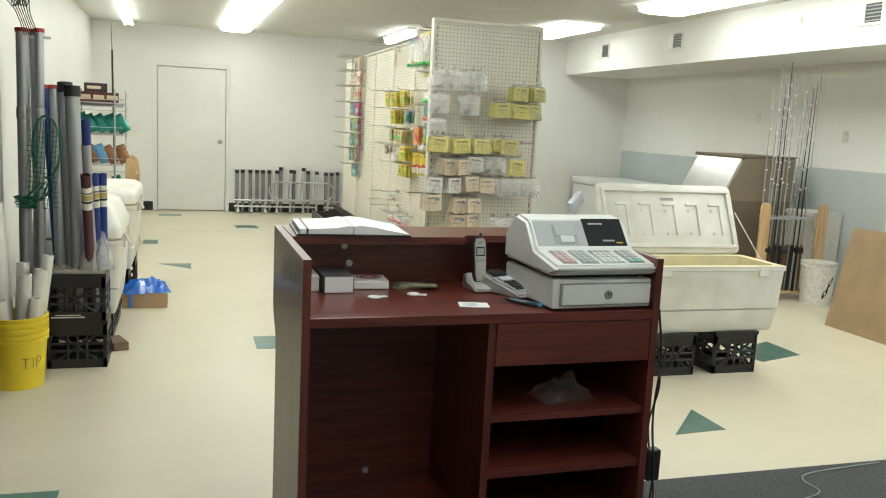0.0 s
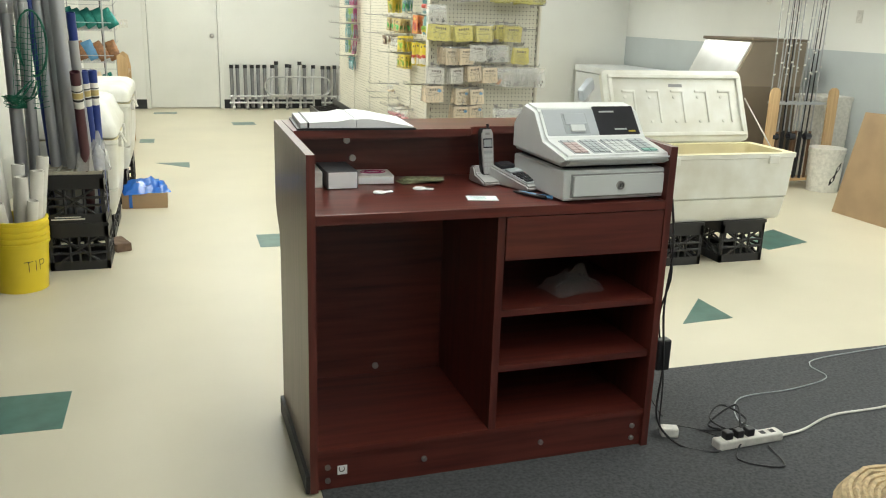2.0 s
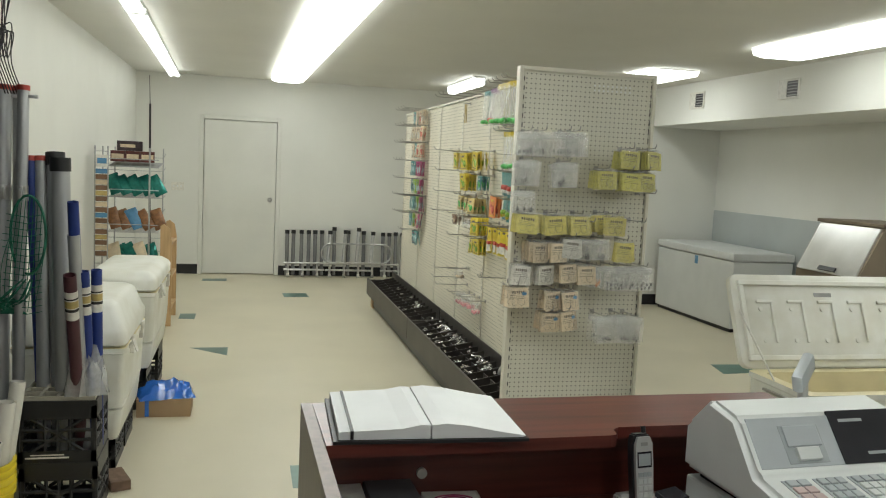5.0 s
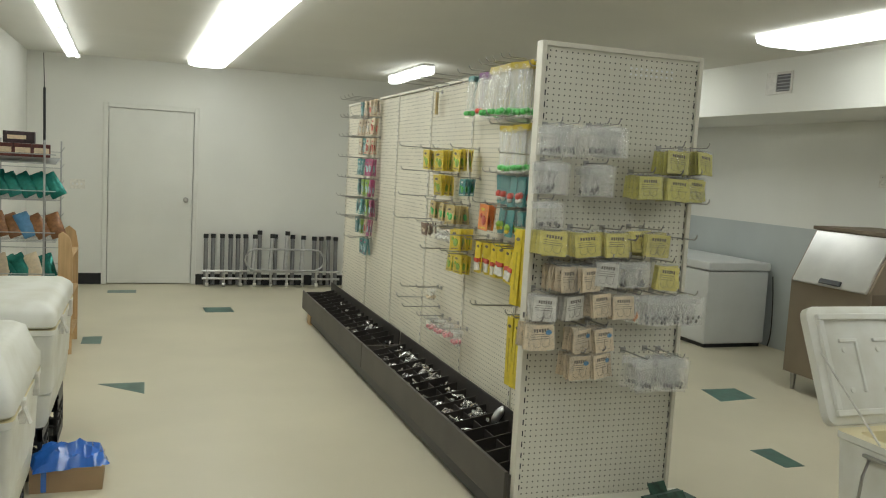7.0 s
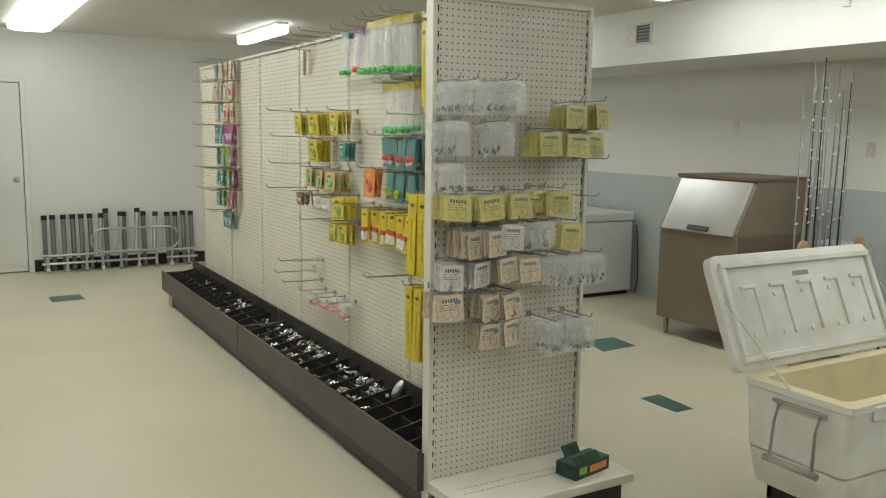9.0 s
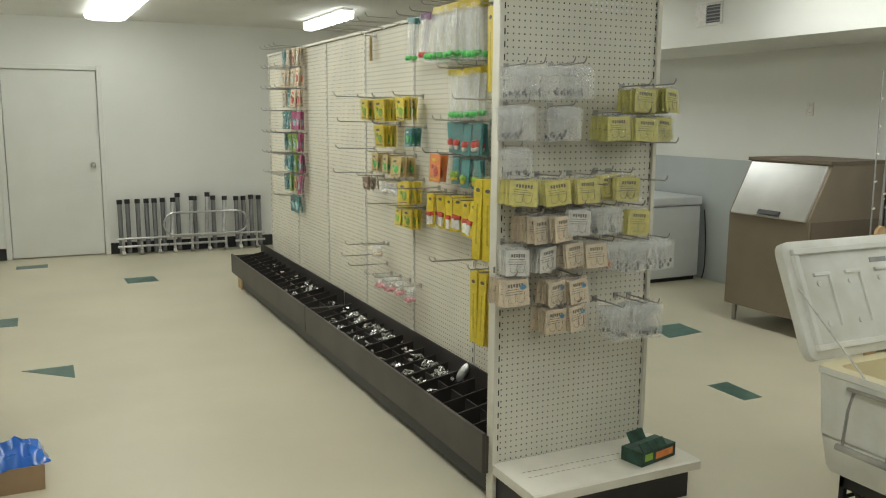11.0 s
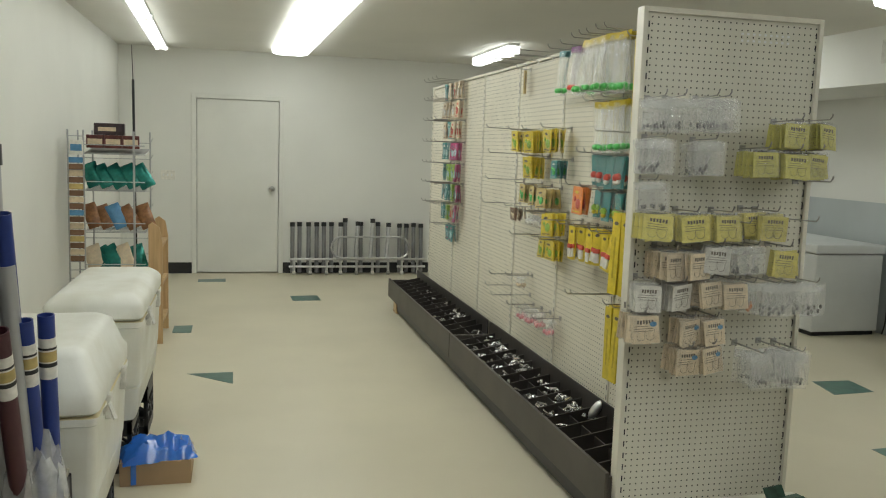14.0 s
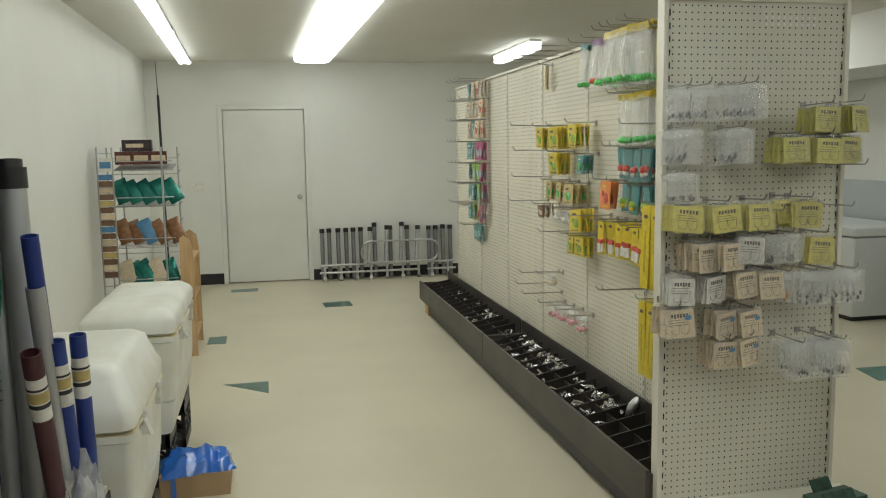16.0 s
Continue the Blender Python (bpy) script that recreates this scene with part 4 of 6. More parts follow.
on_slope("printer_well", 0.075, 0.165, 0.012, 0.088, 0.0022, KEYG, face)
on_slope("printer_cover", 0.082, 0.158, 0.045, 0.085, 0.006, SILVERBLUE, face)
on_slope("paper_slot", 0.095, 0.145, 0.018, 0.042, 0.010, REGW, face)
bm = bmesh.new()
cyl(bm, (0.235, 0.325, 0.25), (0.235, 0.33, 0.295), 0.011)
obj("display_stalk", bm, SILVER, reg, True)
bm = bmesh.new()
bx(bm, -0.045, 0.045, -0.012, 0.014, -0.022, 0.024, 0.010)
o = obj("customer_display", bm, SILVERBLUE, reg, True)
o.matrix_basis = pose(0.24, 0.335, 0.312, 0, -28, 35)

# phone, card terminal and papers
ph = tagged(empty("cordless_phone", 1.455, 3.33, ZW, 8), "silver cordless phone standing in its charging base", "phone")
bm = bmesh.new()
prism(bm, [(-0.065, 0.0), (-0.068, 0.012), (-0.03, 0.024), (0.0, 0.030), (0.012, 0.055), (0.04, 0.052), (0.048, 0.0)], 0, -0.042, 0.042)
bmesh.ops.bevel(bm, geom=bm.edges[:], offset=0.005, segments=2, affect="EDGES")
obj("base", bm, SILVER, ph, True)
LEAN = pose(0, -0.008, 0.026, -9, 0, 0)
bm = bmesh.new()
prism(bm, [(-0.018, 0.0), (0.018, 0.0), (0.022, 0.03), (0.0235, 0.10), (0.0225, 0.14), (0.017, 0.157), (-0.017, 0.157), (-0.0225, 0.14), (-0.0235, 0.10), (-0.022, 0.03)], 1, -0.006, 0.016)
bmesh.ops.bevel(bm, geom=bm.edges[:], offset=0.003, segments=2, affect="EDGES")
o = obj("receiver", bm, BLACK, ph, True)
o.matrix_basis = LEAN
bm = bmesh.new()
prism(bm, [(-0.015, 0.004), (0.015, 0.004), (0.0195, 0.03), (0.021, 0.10), (0.020, 0.138), (0.014, 0.152), (-0.014, 0.152), (-0.020, 0.138), (-0.021, 0.10), (-0.0195, 0.03)], 1, -0.0125, -0.005)
o = obj("front_shell", bm, SILVER, ph, True)
o.matrix_basis = LEAN
for name, dims, mt in (("screen", (-0.014, 0.014, -0.0135, -0.0125, 0.094, 0.118), KEYG), ("screen_rim", (-0.017, 0.017, -0.0129, -0.0125, 0.090, 0.122), REGD), ("earpiece", (-0.008, 0.008, -0.0132, -0.0125, 0.134, 0.141), GREYBOX)):
    o = boxob(name, dims, mt, ph)
    o.matrix_basis = LEAN
for i in range(3):
    for j in range(5):
        o = boxob("key", (-0.0155 + i * 0.011, -0.0065 + i * 0.011, -0.0142, -0.0125, 0.018 + j * 0.0135, 0.027 + j * 0.0135), KEYW if j < 4 else KEYG, ph)
        o.matrix_basis = LEAN
bm = bmesh.new()
cyl(bm, (0.013, 0.024, 0.178), (0.013, 0.0285, 0.192), 0.005)
obj("aerial", bm, BLACK, ph)
tm = tagged(empty("card_terminal", 1.535, 3.25, ZW, 22), "silver and black card payment terminal with keypad", "card terminal")
bm = bmesh.new()
prism(bm, [(-0.095, 0.0), (-0.10, 0.014), (-0.09, 0.022), (0.02, 0.045), (0.095, 0.062), (0.10, 0.05), (0.09, 0.0)], 0, -0.043, 0.043)
bmesh.ops.bevel(bm, geom=bm.edges[:], offset=0.006, segments=2, affect="EDGES")
obj("body", bm, SILVER, tm, True)
tmp = pose(0, -0.092, 0.0225, math.degrees(math.atan2(0.04, 0.187)), 0, 0)
for name, dims, mt in (("keypad_plate", (-0.036, 0.036, 0.008, 0.09, 0.0, 0.005), SILVERBLUE), ("screen", (-0.027, 0.027, 0.098, 0.125, 0.0, 0.0065), KEYG), ("printer_cover", (-0.03, 0.03, 0.138, 0.178, 0.0, 0.012), REGD)):
    o = boxob(name, dims, mt, tm, 0.0015 if name != "screen" else 0.0)
    o.matrix_basis = tmp
for i in range(4):
    for j in range(4):
        o = boxob("key", (-0.033 + i * 0.017, -0.020 + i * 0.017, 0.014 + j * 0.019, 0.027 + j * 0.019, 0.005, 0.009), (KEYT, KEYT, PO, KEYR)[j] if i == 3 else REGD, tm)
        o.matrix_basis = tmp

bkz = 1.051
bk = tagged(empty("open_ledger_book", 0.845, 3.335, bkz, -2), "large open ledger book with blank white pages", "book")
bm = bmesh.new()
bx(bm, -0.02, 0.36, 0.0, 0.29, 0.0, 0.006)
obj("cover", bm, BLACK, bk)
for s in (0, 1):
    bm = bmesh.new()
    if s == 0:
        pts = [(-0.01, 0.007), (0.165, 0.007), (0.165, 0.033), (0.145, 0.034), (0.11, 0.027), (-0.01, 0.022)]
    else:
        pts = [(0.168, 0.007), (0.35, 0.007), (0.355, 0.010), (0.30, 0.019), (0.24, 0.031), (0.195, 0.036), (0.168, 0.033)]
    prism(bm, pts, 1, 0.006, 0.284)
    obj("pages", bm, PAPER, bk)

bm = bmesh.new()
bx(bm, 0.012, 0.018, 0.004, 0.286, 0.008, 0.0245)
obj("ribbon", bm, BLACK, bk)


def desk_box(name, x, y, z, rz, w, d, h, material, label, cat):
    e = tagged(empty(name, x, y, z, rz), label, cat)
    boxob("body", (0, w, 0, d, 0, h), material, e, 0.002)
    return e


e = desk_box("checkbook_box", 0.91, 3.29, ZW, 2, 0.10, 0.20, 0.055, CHARCOAL, "dark grey cardboard box with white end", "box")
boxob("end_flap", (0.004, 0.096, -0.003, 0, 0.002, 0.053), PAPER, e)
desk_box("small_white_box", 0.83, 3.32, ZW, 0, 0.07, 0.17, 0.05, PW, "small white cardboard box on counter", "box")
e = desk_box("card_stack", 1.02, 3.35, ZW, -3, 0.12, 0.12, 0.028, PW, "flat stack of white pads with red print", "pad")
bm = bmesh.new()
for rx in (0.042, 0.028):
    tube(bm, [(0.06 + rx * math.cos(a), 0.07 + 0.6 * rx * math.sin(a), 0.0285) for a in [k * math.pi / 8 for k in range(17)]], 0.002, 4)
obj("red_print", bm, PM, e)
boxob("paper_block", (0.003, 0.117, -0.002, 0.0, 0.003, 0.023), PAPER, e)
for k in range(4):
    e = desk_box("banknotes", 1.165 + 0.004 * k, 3.33 + 0.005 * k, ZW + 0.0035 * k, 10 - 8 * k, 0.13, 0.062, 0.003, MONEY, "small fanned pile of green banknotes", "money")
for x, y, rz in ((1.06, 3.21, 15), (1.20, 3.25, -25)):
    bm = bmesh.new()
    lathe(bm, [(0.001, 0.006), (0.018, 0.006), (0.022, 0.003), (0.019, 0.0), (0.001, 0)], 14)
    bx(bm, 0.0, 0.045, -0.008, 0.008, 0.001, 0.004)
    o = obj("price_tag", bm, PAPER)
    o.matrix_basis = pose(x, y, ZW, 0, 0, rz)
    tagged(o, "small white paper tag lying on counter", "tag", group="paper tags")
e = desk_box("business_card", 1.30, 3.06, ZW, -12, 0.095, 0.065, 0.002, PAPER, "white printed card lying on counter", "card")
for k in range(3):
    boxob("print_line", (0.01, 0.06, 0.015 + k * 0.015, 0.02 + k * 0.015, 0.002, 0.0026), PTL, e)
for x, y, rz, mt in ((1.545, 3.03, 118, BLACK), (1.565, 3.03, 122, PBL)):
    bm = bmesh.new()
    cyl(bm, (0, 0, 0.0055), (0.12, 0, 0.0055), 0.005, seg=8)
    cyl(bm, (0.12, 0, 0.0055), (0.135, 0, 0.0055), 0.005, 0.001, seg=8)
    bx(bm, 0.0, 0.04, -0.002, 0.002, 0.0105, 0.0125)
    o = obj("pen", bm, mt)
    o.matrix_basis = pose(x, y, ZW, 0, 0, rz)
    tagged(o, "ballpoint pen lying on the counter", "pen", group="pens on counter")


def crumpled(name, x, y, z, w, d, h, material, label, seed):
    """A loose crumpled plastic bag."""
    r = random.Random(seed)
    bm = bmesh.new()
    g = bmesh.ops.create_grid(bm, x_segments=14, y_segments=10, size=0.5)
    for v in g["verts"]:
        u, s = v.co.x * 2, v.co.y * 2
        b = max(0, 1 - u * u) ** 0.5 * max(0, 1 - s * s) ** 0.5
        k = noise.noise(Vector((u * 2.3 + seed, s * 2.3, 0))) * 0.5 + r.uniform(-0.2, 0.2)
        v.co = Vector((v.co.x * w + r.uniform(-1, 1) * 0.008, v.co.y * d + r.uniform(-1, 1) * 0.008, 0.002 + h * max(0, b * (0.75 + k))))
    o = obj(name, bm, material, smooth=True)
    o.matrix_basis = pose(x, y, z, 0, 0, 12)
    return tagged(o, label, "plastic bag")


crumpled("plastic_bag", 1.70, 3.12, 0.542, 0.20, 0.13, 0.075, CLEAR, "crumpled clear plastic bag lying on shelf", 3)

# cables beside the counter
def cable(pts, r, material, label):
    bm = bmesh.new()
    tube(bm, smooth_path(pts), r, 6)
    tagged(obj("cable", bm, material, smooth=True), label, "cable", group="power cables")


ZF = 0.013
cable([(1.985, 3.02, 0.86), (1.99, 2.99, 0.7), (1.985, 3.0, 0.5), (1.995, 2.985, 0.3), (1.99, 2.98, 0.1), (2.06, 2.93, ZF), (2.16, 2.86, ZF), (2.2, 2.9, ZF)], 0.004, BLACK, "black power cord hanging down counter side")
cable([(1.985, 3.05, 0.8), (2.0, 3.0, 0.62), (1.99, 3.03, 0.45), (2.01, 3.0, 0.25), (2.03, 3.02, 0.05), (2.1, 3.08, ZF), (2.22, 3.0, ZF), (2.3, 2.93, 0.05)], 0.003, BLACK, "thin black cord hanging down counter side")
cable([(1.985, 3.2, 0.8), (2.03, 3.25, 0.5), (2.05, 3.3, 0.25), (2.12, 3.15, ZF), (2.2, 3.0, ZF), (2.25, 2.92, ZF)], 0.0022, BLACK, "thin black cord trailing on carpet")
cable([(2.26, 2.93, 0.04), (2.22, 3.0, 0.06), (2.3, 3.05, 0.08), (2.36, 2.98, 0.05), (2.28, 2.96, 0.03), (2.24, 3.03, 0.02), (2.34, 3.02, 0.09), (2.3, 2.93, 0.04)], 0.004, BLACK, "tangled black cord on power strip")
cable([(2.42, 2.89, 0.02), (2.56, 2.92, ZF), (2.75, 2.99, ZF), (3.0, 3.0, ZF), (3.4, 3.05, ZF)], 0.0045, PW, "thick white extension cord on carpet")
cable([(2.38, 2.91, 0.03), (2.38, 3.05, ZF), (2.5, 3.2, ZF), (2.75, 3.22, ZF), (2.98, 3.28, ZF), (3.0, 3.4, ZF), (3.1, 3.46, ZF), (3.5, 3.5, ZF)], 0.0026, KEYG, "thin grey cord curling over carpet")
cable([(2.3, 2.9, 0.03), (2.2, 2.8, ZF), (2.32, 2.72, ZF), (2.36, 2.85, ZF)], 0.003, BLACK, "loose black cord on carpet")
ps = tagged(empty("power_strip", 2.17, 2.885, 0.009, 3), "white plastic power strip with black plugs", "power strip")
boxob("body", (0, 0.27, -0.024, 0.024, 0, 0.032), PW, ps, 0.006)
for k in range(3):
    boxob("plug", (0.03 + k * 0.045, 0.06 + k * 0.045, -0.015, 0.015, 0.032, 0.06), BLACK, ps, 0.004)
for k in range(2):
    boxob("socket", (0.185 + k * 0.04, 0.205 + k * 0.04, -0.01, 0.01, 0.032, 0.033), INK, ps)
pb = tagged(empty("power_adapter", 1.975, 2.99, 0.27), "black power adapter hanging beside the counter", "power adapter")
boxob("case", (0, 0.05, 0, 0.04, 0, 0.11), BLACK, pb, 0.006)
pb2 = tagged(empty("wall_plug", 2.03, 3.0, 0.009, -20), "small white plug lying on the carpet", "plug")
boxob("case", (0, 0.06, 0, 0.04, 0, 0.035), PW, pb2, 0.006)

# wicker stool
st = tagged(empty("wicker_stool", 1.96, 1.87, 0.009), "round stool with woven straw seat", "stool")
bm = bmesh.new()
lathe(bm, [(0.001, 0.42), (0.06, 0.425), (0.15, 0.435), (0.19, 0.43), (0.205, 0.405), (0.19, 0.38), (0.001, 0.375)], 36)
for k in range(12):
    rr = 0.018 + k * 0.0145
    pts = [(rr * math.cos(a), rr * math.sin(a), 0.424 + 0.011 * min(1, rr / 0.15) + 0.004 * math.sin(9 * a + k)) for a in [j * 2 * math.pi / 28 for j in range(29)]]
    tube(bm, pts, 0.0065, 5)
obj("seat", bm, WICKER, st, True)
for a in (45, 135, 225, 315):
    c, s = math.cos(radians(a)), math.sin(radians(a))
    bm = bmesh.new()
    cyl(bm, (0.16 * c, 0.16 * s, 0.38), (0.19 * c, 0.19 * s, 0), 0.015)
    obj("leg", bm, PINE, st, True)


# ---- crates, buckets, tubes by the glass front ----
def crate(x, y, z, rz, w, d, h, label, group):
    """A black plastic milk crate with pierced sides."""
    e = tagged(empty("milk_crate", x, y, z, rz), label, "crate", group=group)
    t = 0.012
    bm = bmesh.new()
    bx(bm, 0, w, 0, d, 0, 0.012)
    for z0, z1 in ((0.012, 0.05), (h * 0.70, h)):
        bx(bm, 0, w, 0, t, z0, z1)
        bx(bm, 0, w, d - t, d, z0, z1)
        bx(bm, 0, t, t, d - t, z0, z1)
        bx(bm, w - t, w, t, d - t, z0, z1)
    bx(bm, -0.005, w + 0.005, -0.005, 0, h - 0.02, h)
    for xx in (0, w - 0.02):
        for yy in (0, d - 0.02):
            bx(bm, xx, xx + 0.02, yy, yy + 0.02, 0, h)
    obj("body", bm, BLACK, e)
    bm = bmesh.new()
    n = 6
    for face in range(4):
        for k in range(n + 1):
            f = 0.02 + (1 - 0.04) * k / n
            a0, a1 = 0.05, h * 0.7
            if face < 2:
                yv = t / 2 if face == 0 else d - t / 2
                cyl(bm, (w * f, yv, a0), (w * (1 - f * 0.999), yv, a1) if k % 2 else (w * f, yv, a1), 0.008, seg=5)
            else:
                xv = t / 2 if face == 2 else w - t / 2
                cyl(bm, (xv, d * f, a0), (xv, d * (1 - f * 0.999), a1) if k % 2 else (xv, d * f, a1), 0.008, seg=5)
        for zz in (0.36, 0.52):
            if face < 2:
                yv = t / 2 if face == 0 else d - t / 2
                cyl(bm, (0, yv, h * zz), (w, yv, h * zz), 0.008, seg=5)
            else:
                xv = t / 2 if face == 2 else w - t / 2
                cyl(bm, (xv, 0, h * zz), (xv, d, h * zz), 0.008, seg=5)
    obj("lattice", bm, BLACK, e)
    return e


cl = "black plastic milk crate with pierced sides"
crate(-0.235, 5.49, 0, 0, 0.305, 0.305, 0.265, cl, "stacked milk crates")
c2 = crate(-0.24, 5.488, 0.265, 0, 0.305, 0.305, 0.265, cl, "stacked milk crates")
boxob("moulded_print", (0.03, 0.2, -0.0062, -0.0052, 0.02, 0.027), PW, c2)
boxob("moulded_print", (0.05, 0.18, -0.0062, -0.0052, 0.033, 0.038), PW, c2)
CRATETOP = mat("dusty_cream_grid", (0.42, 0.39, 0.31), 0.7, var=0.15, scale=12, bump=0.1)
gr = tagged(empty("tube_grid", -0.235, 5.493, 0.53), "dusty cream plastic grid lying on crate top", "grid")
bm = bmesh.new()
for k in range(5):
    bx(bm, 0.0, 0.295, k * 0.0705, k * 0.0705 + 0.012, 0, 0.018)
for k in range(5):
    for j in range(4):
        bx(bm, k * 0.0705, k * 0.0705 + 0.012, j * 0.0705 + 0.0125, j * 0.0705 + 0.070, 0, 0.018)
obj("lattice", bm, CRATETOP, gr)
br = tagged(empty("brick", 0.08, 5.80, 0, 20), "dirty brown brick lying on the floor", "brick")
boxob("body", (0, 0.09, 0, 0.19, 0, 0.05), BRICK, br, 0.005)
BKX, BKY = -0.335, 5.24
for k in range(4):
    z = 0.0 + k * 0.03
    bm = bmesh.new()
    lathe(bm, [(0.001, z + 0.004), (0.118, z + 0.004), (0.121, z + 0.0), (0.140, z + 0.24), (0.148, z + 0.242), (0.148, z + 0.255), (0.143, z + 0.257), (0.149, z + 0.268), (0.149, z + 0.28), (0.137, z + 0.28), (0.117, z + 0.012), (0.001, z + 0.012)], 36)
    o = obj("bucket", bm, YELLOW, smooth=True)
    o.location = (BKX, BKY, 0)
    tagged(o, "yellow plastic bucket in a nested stack", "bucket", group="nested yellow buckets")
    if k == 0:
        tt = lettering("marker_writing", "TIP", 0.085, pose(0, 0, 0), INK, 0.0025)
        for v in tt.data.vertices:
            ang = v.co.x / 0.134
            v.co.x, v.co.z = 0.134 * math.sin(ang), v.co.z + 0.134 * (math.cos(ang) - 1)
        tt.matrix_basis = Matrix.Rotation(radians(14), 4, "Z") @ pose(0, -0.1335, 0.11, 94.5, 0, 0)
        tt.parent = o


def pipe(name, p, q, r, material, label, cat, group, inner=True, cap=None, caph=0.04):
    e = tagged(empty(name, p[0], p[1], p[2]), label, cat, group=group)
    d = Vector(q) - Vector(p)
    bm = bmesh.new()
    cyl(bm, (0, 0, 0), d, r, seg=18, cap=False)
    cyl(bm, (0, 0, 0), d, r * 0.85, seg=18, cap=False)
    cyl(bm, d * 0.5, d * 0.52, r * 0.86, seg=18)
    edge = d.normalized() * 0.003
    cyl(bm, d - edge * 0.2, d, r * 1.0, r * 0.85, seg=18, cap=False)
    obj("tube", bm, material, e, True)
    if cap:
        bm = bmesh.new()
        cyl(bm, d - d.normalized() * caph, d + d.normalized() * 0.008, r * 1.12, seg=18)
        obj("cap", bm, cap, e, True)
    return e


pv = "white plastic pipe standing in yellow bucket"
for dx, dy, ex, ey, h, r in ((-0.05, 0.02, -0.10, 0.05, 0.93, 0.032), (-0.07, -0.03, -0.17, -0.06, 0.56, 0.026), (-0.02, -0.05, -0.06, -0.10, 0.46, 0.026), (0.03, -0.03, 0.05, -0.04, 0.58, 0.026), (0.06, 0.0, 0.12, 0.0, 0.60, 0.026), (0.05, -0.05, 0.10, -0.09, 0.47, 0.022), (0.0, 0.05, 0.02, 0.09, 0.62, 0.026), (0.07, 0.04, 0.14, 0.08, 0.66, 0.024), (-0.07, 0.04, -0.14, 0.09, 0.60, 0.024), (-0.04, 0.06, -0.08, 0.1, 0.64, 0.024)):
    pipe("plastic_pipe", (BKX + dx, BKY + dy, 0.104), (BKX + ex, BKY + ey, h), r * 1.2, PVC, pv, "pipe", "white pipes in bucket")
crumpled("pipe_bag", -0.49, 5.28, 0.66, 0.14, 0.1, 0.07, CLEARW, "crumpled clear bag over a pipe end", 11)

# rod holder tubes standing in the upper crate
for x, y, z0, ex, ey, z, r, mt, cap in (
        (-0.36, 5.68, 0.0, -0.378, 5.84, 1.83, 0.034, DULLALU, REDCAP), (-0.283, 5.64, 0.0, -0.284, 5.78, 1.83, 0.024, DULLALU, REDCAP), (-0.31, 5.77, 0.0, -0.325, 5.86, 1.83, 0.022, DULLALU, REDCAP),
        (-0.19, 5.72, 0.279, -0.268, 5.82, 1.53, 0.022, BLUEPVC, REDCAP), (-0.175, 5.66, 0.279, -0.225, 5.83, 1.53, 0.028, DULLALU, REDCAP), (-0.11, 5.68, 0.279, -0.165, 5.82, 1.55, 0.036, DULLALU, BLACK), (-0.075, 5.60, 0.279, -0.105, 5.62, 1.53, 0.038, DULLALU, BLACK),
        (-0.01, 5.66, 0.279, -0.02, 5.435, 1.365, 0.022, BLUEPVC, None), (0.005, 5.60, 0.279, -0.021, 5.455, 1.23, 0.024, DULLALU, None),
        (-0.012, 5.605, 0.279, -0.014, 5.345, 1.08, 0.025, MAROON, None), (0.028, 5.63, 0.279, 0.012, 5.49, 1.076, 0.0225, BLUEPVC, None), (0.045, 5.67, 0.279, 0.047, 5.58, 1.072, 0.0225, BLUEPVC, None)):
    nm = "grey aluminium" if mt is DULLALU else ("maroon plastic" if mt is MAROON else "blue plastic")
    e = pipe("rod_holder_tube", (x, y, z0), (ex, ey, z), r, mt, nm + " rod holder tube standing by the crates", "tube", "rod holder tubes", cap=cap, caph=0.014 if cap is REDCAP else 0.05)
    if mt is not DULLALU and z < 1.2:
        d = Vector((ex - x, ey - y, z - z0))
        bm = bmesh.new()
        cyl(bm, d * 0.77, d * 0.92, r * 1.03, seg=18, cap=False)
        obj("label", bm, PW, e, True)
        for f0, f1, mt2 in ((0.815, 0.83, INK), (0.835, 0.872, PYL), (0.878, 0.886, INK)):
            bm = bmesh.new()
            cyl(bm, d * f0, d * f1, r * 1.06, seg=18, cap=False)
            obj("label_print", bm, mt2, e, True)
    if z > 1.75 and ey < 5.85:
        bm = bmesh.new()
        cx, cy = (ex - x) * 0.76, (ey - y) * 0.76
        cyl(bm, (cx, cy, 1.345), (cx, cy, 1.41), r * 1.12, seg=18)
        bx(bm, cx - r * 0.5, cx + r * 0.5, cy - r - 0.014, cy, 1.35, 1.405, 0.004)
        bx(bm, ex - x - 0.01, ex - x + 0.06, ey - y - 0.012, ey - y + 0.012, 1.785, 1.80, 0.003)
        obj("bracket", bm, ALU, e, True)
bm = bmesh.new()
for k in range(7):
    a = 0.012 * k
    tube(bm, smooth_path([(-0.36 + a, 5.80, 1.80), (-0.40 + a, 5.77, 1.93), (-0.47 + 2 * a, 5.76, 2.02 + a), (-0.46 + a, 5.79, 2.12 - a), (-0.40 + a, 5.8, 2.06), (-0.42 + a, 5.78, 1.95), (-0.37, 5.79, 2.0 + 2 * a), (-0.36 + (k % 3) * 0.02, 5.8, 2.2 + 0.05 * k)]), 0.0026, 5)
tagged(obj("leader_coil", bm, BLACK, smooth=True), "tangled black wire loops above the tubes", "wire")
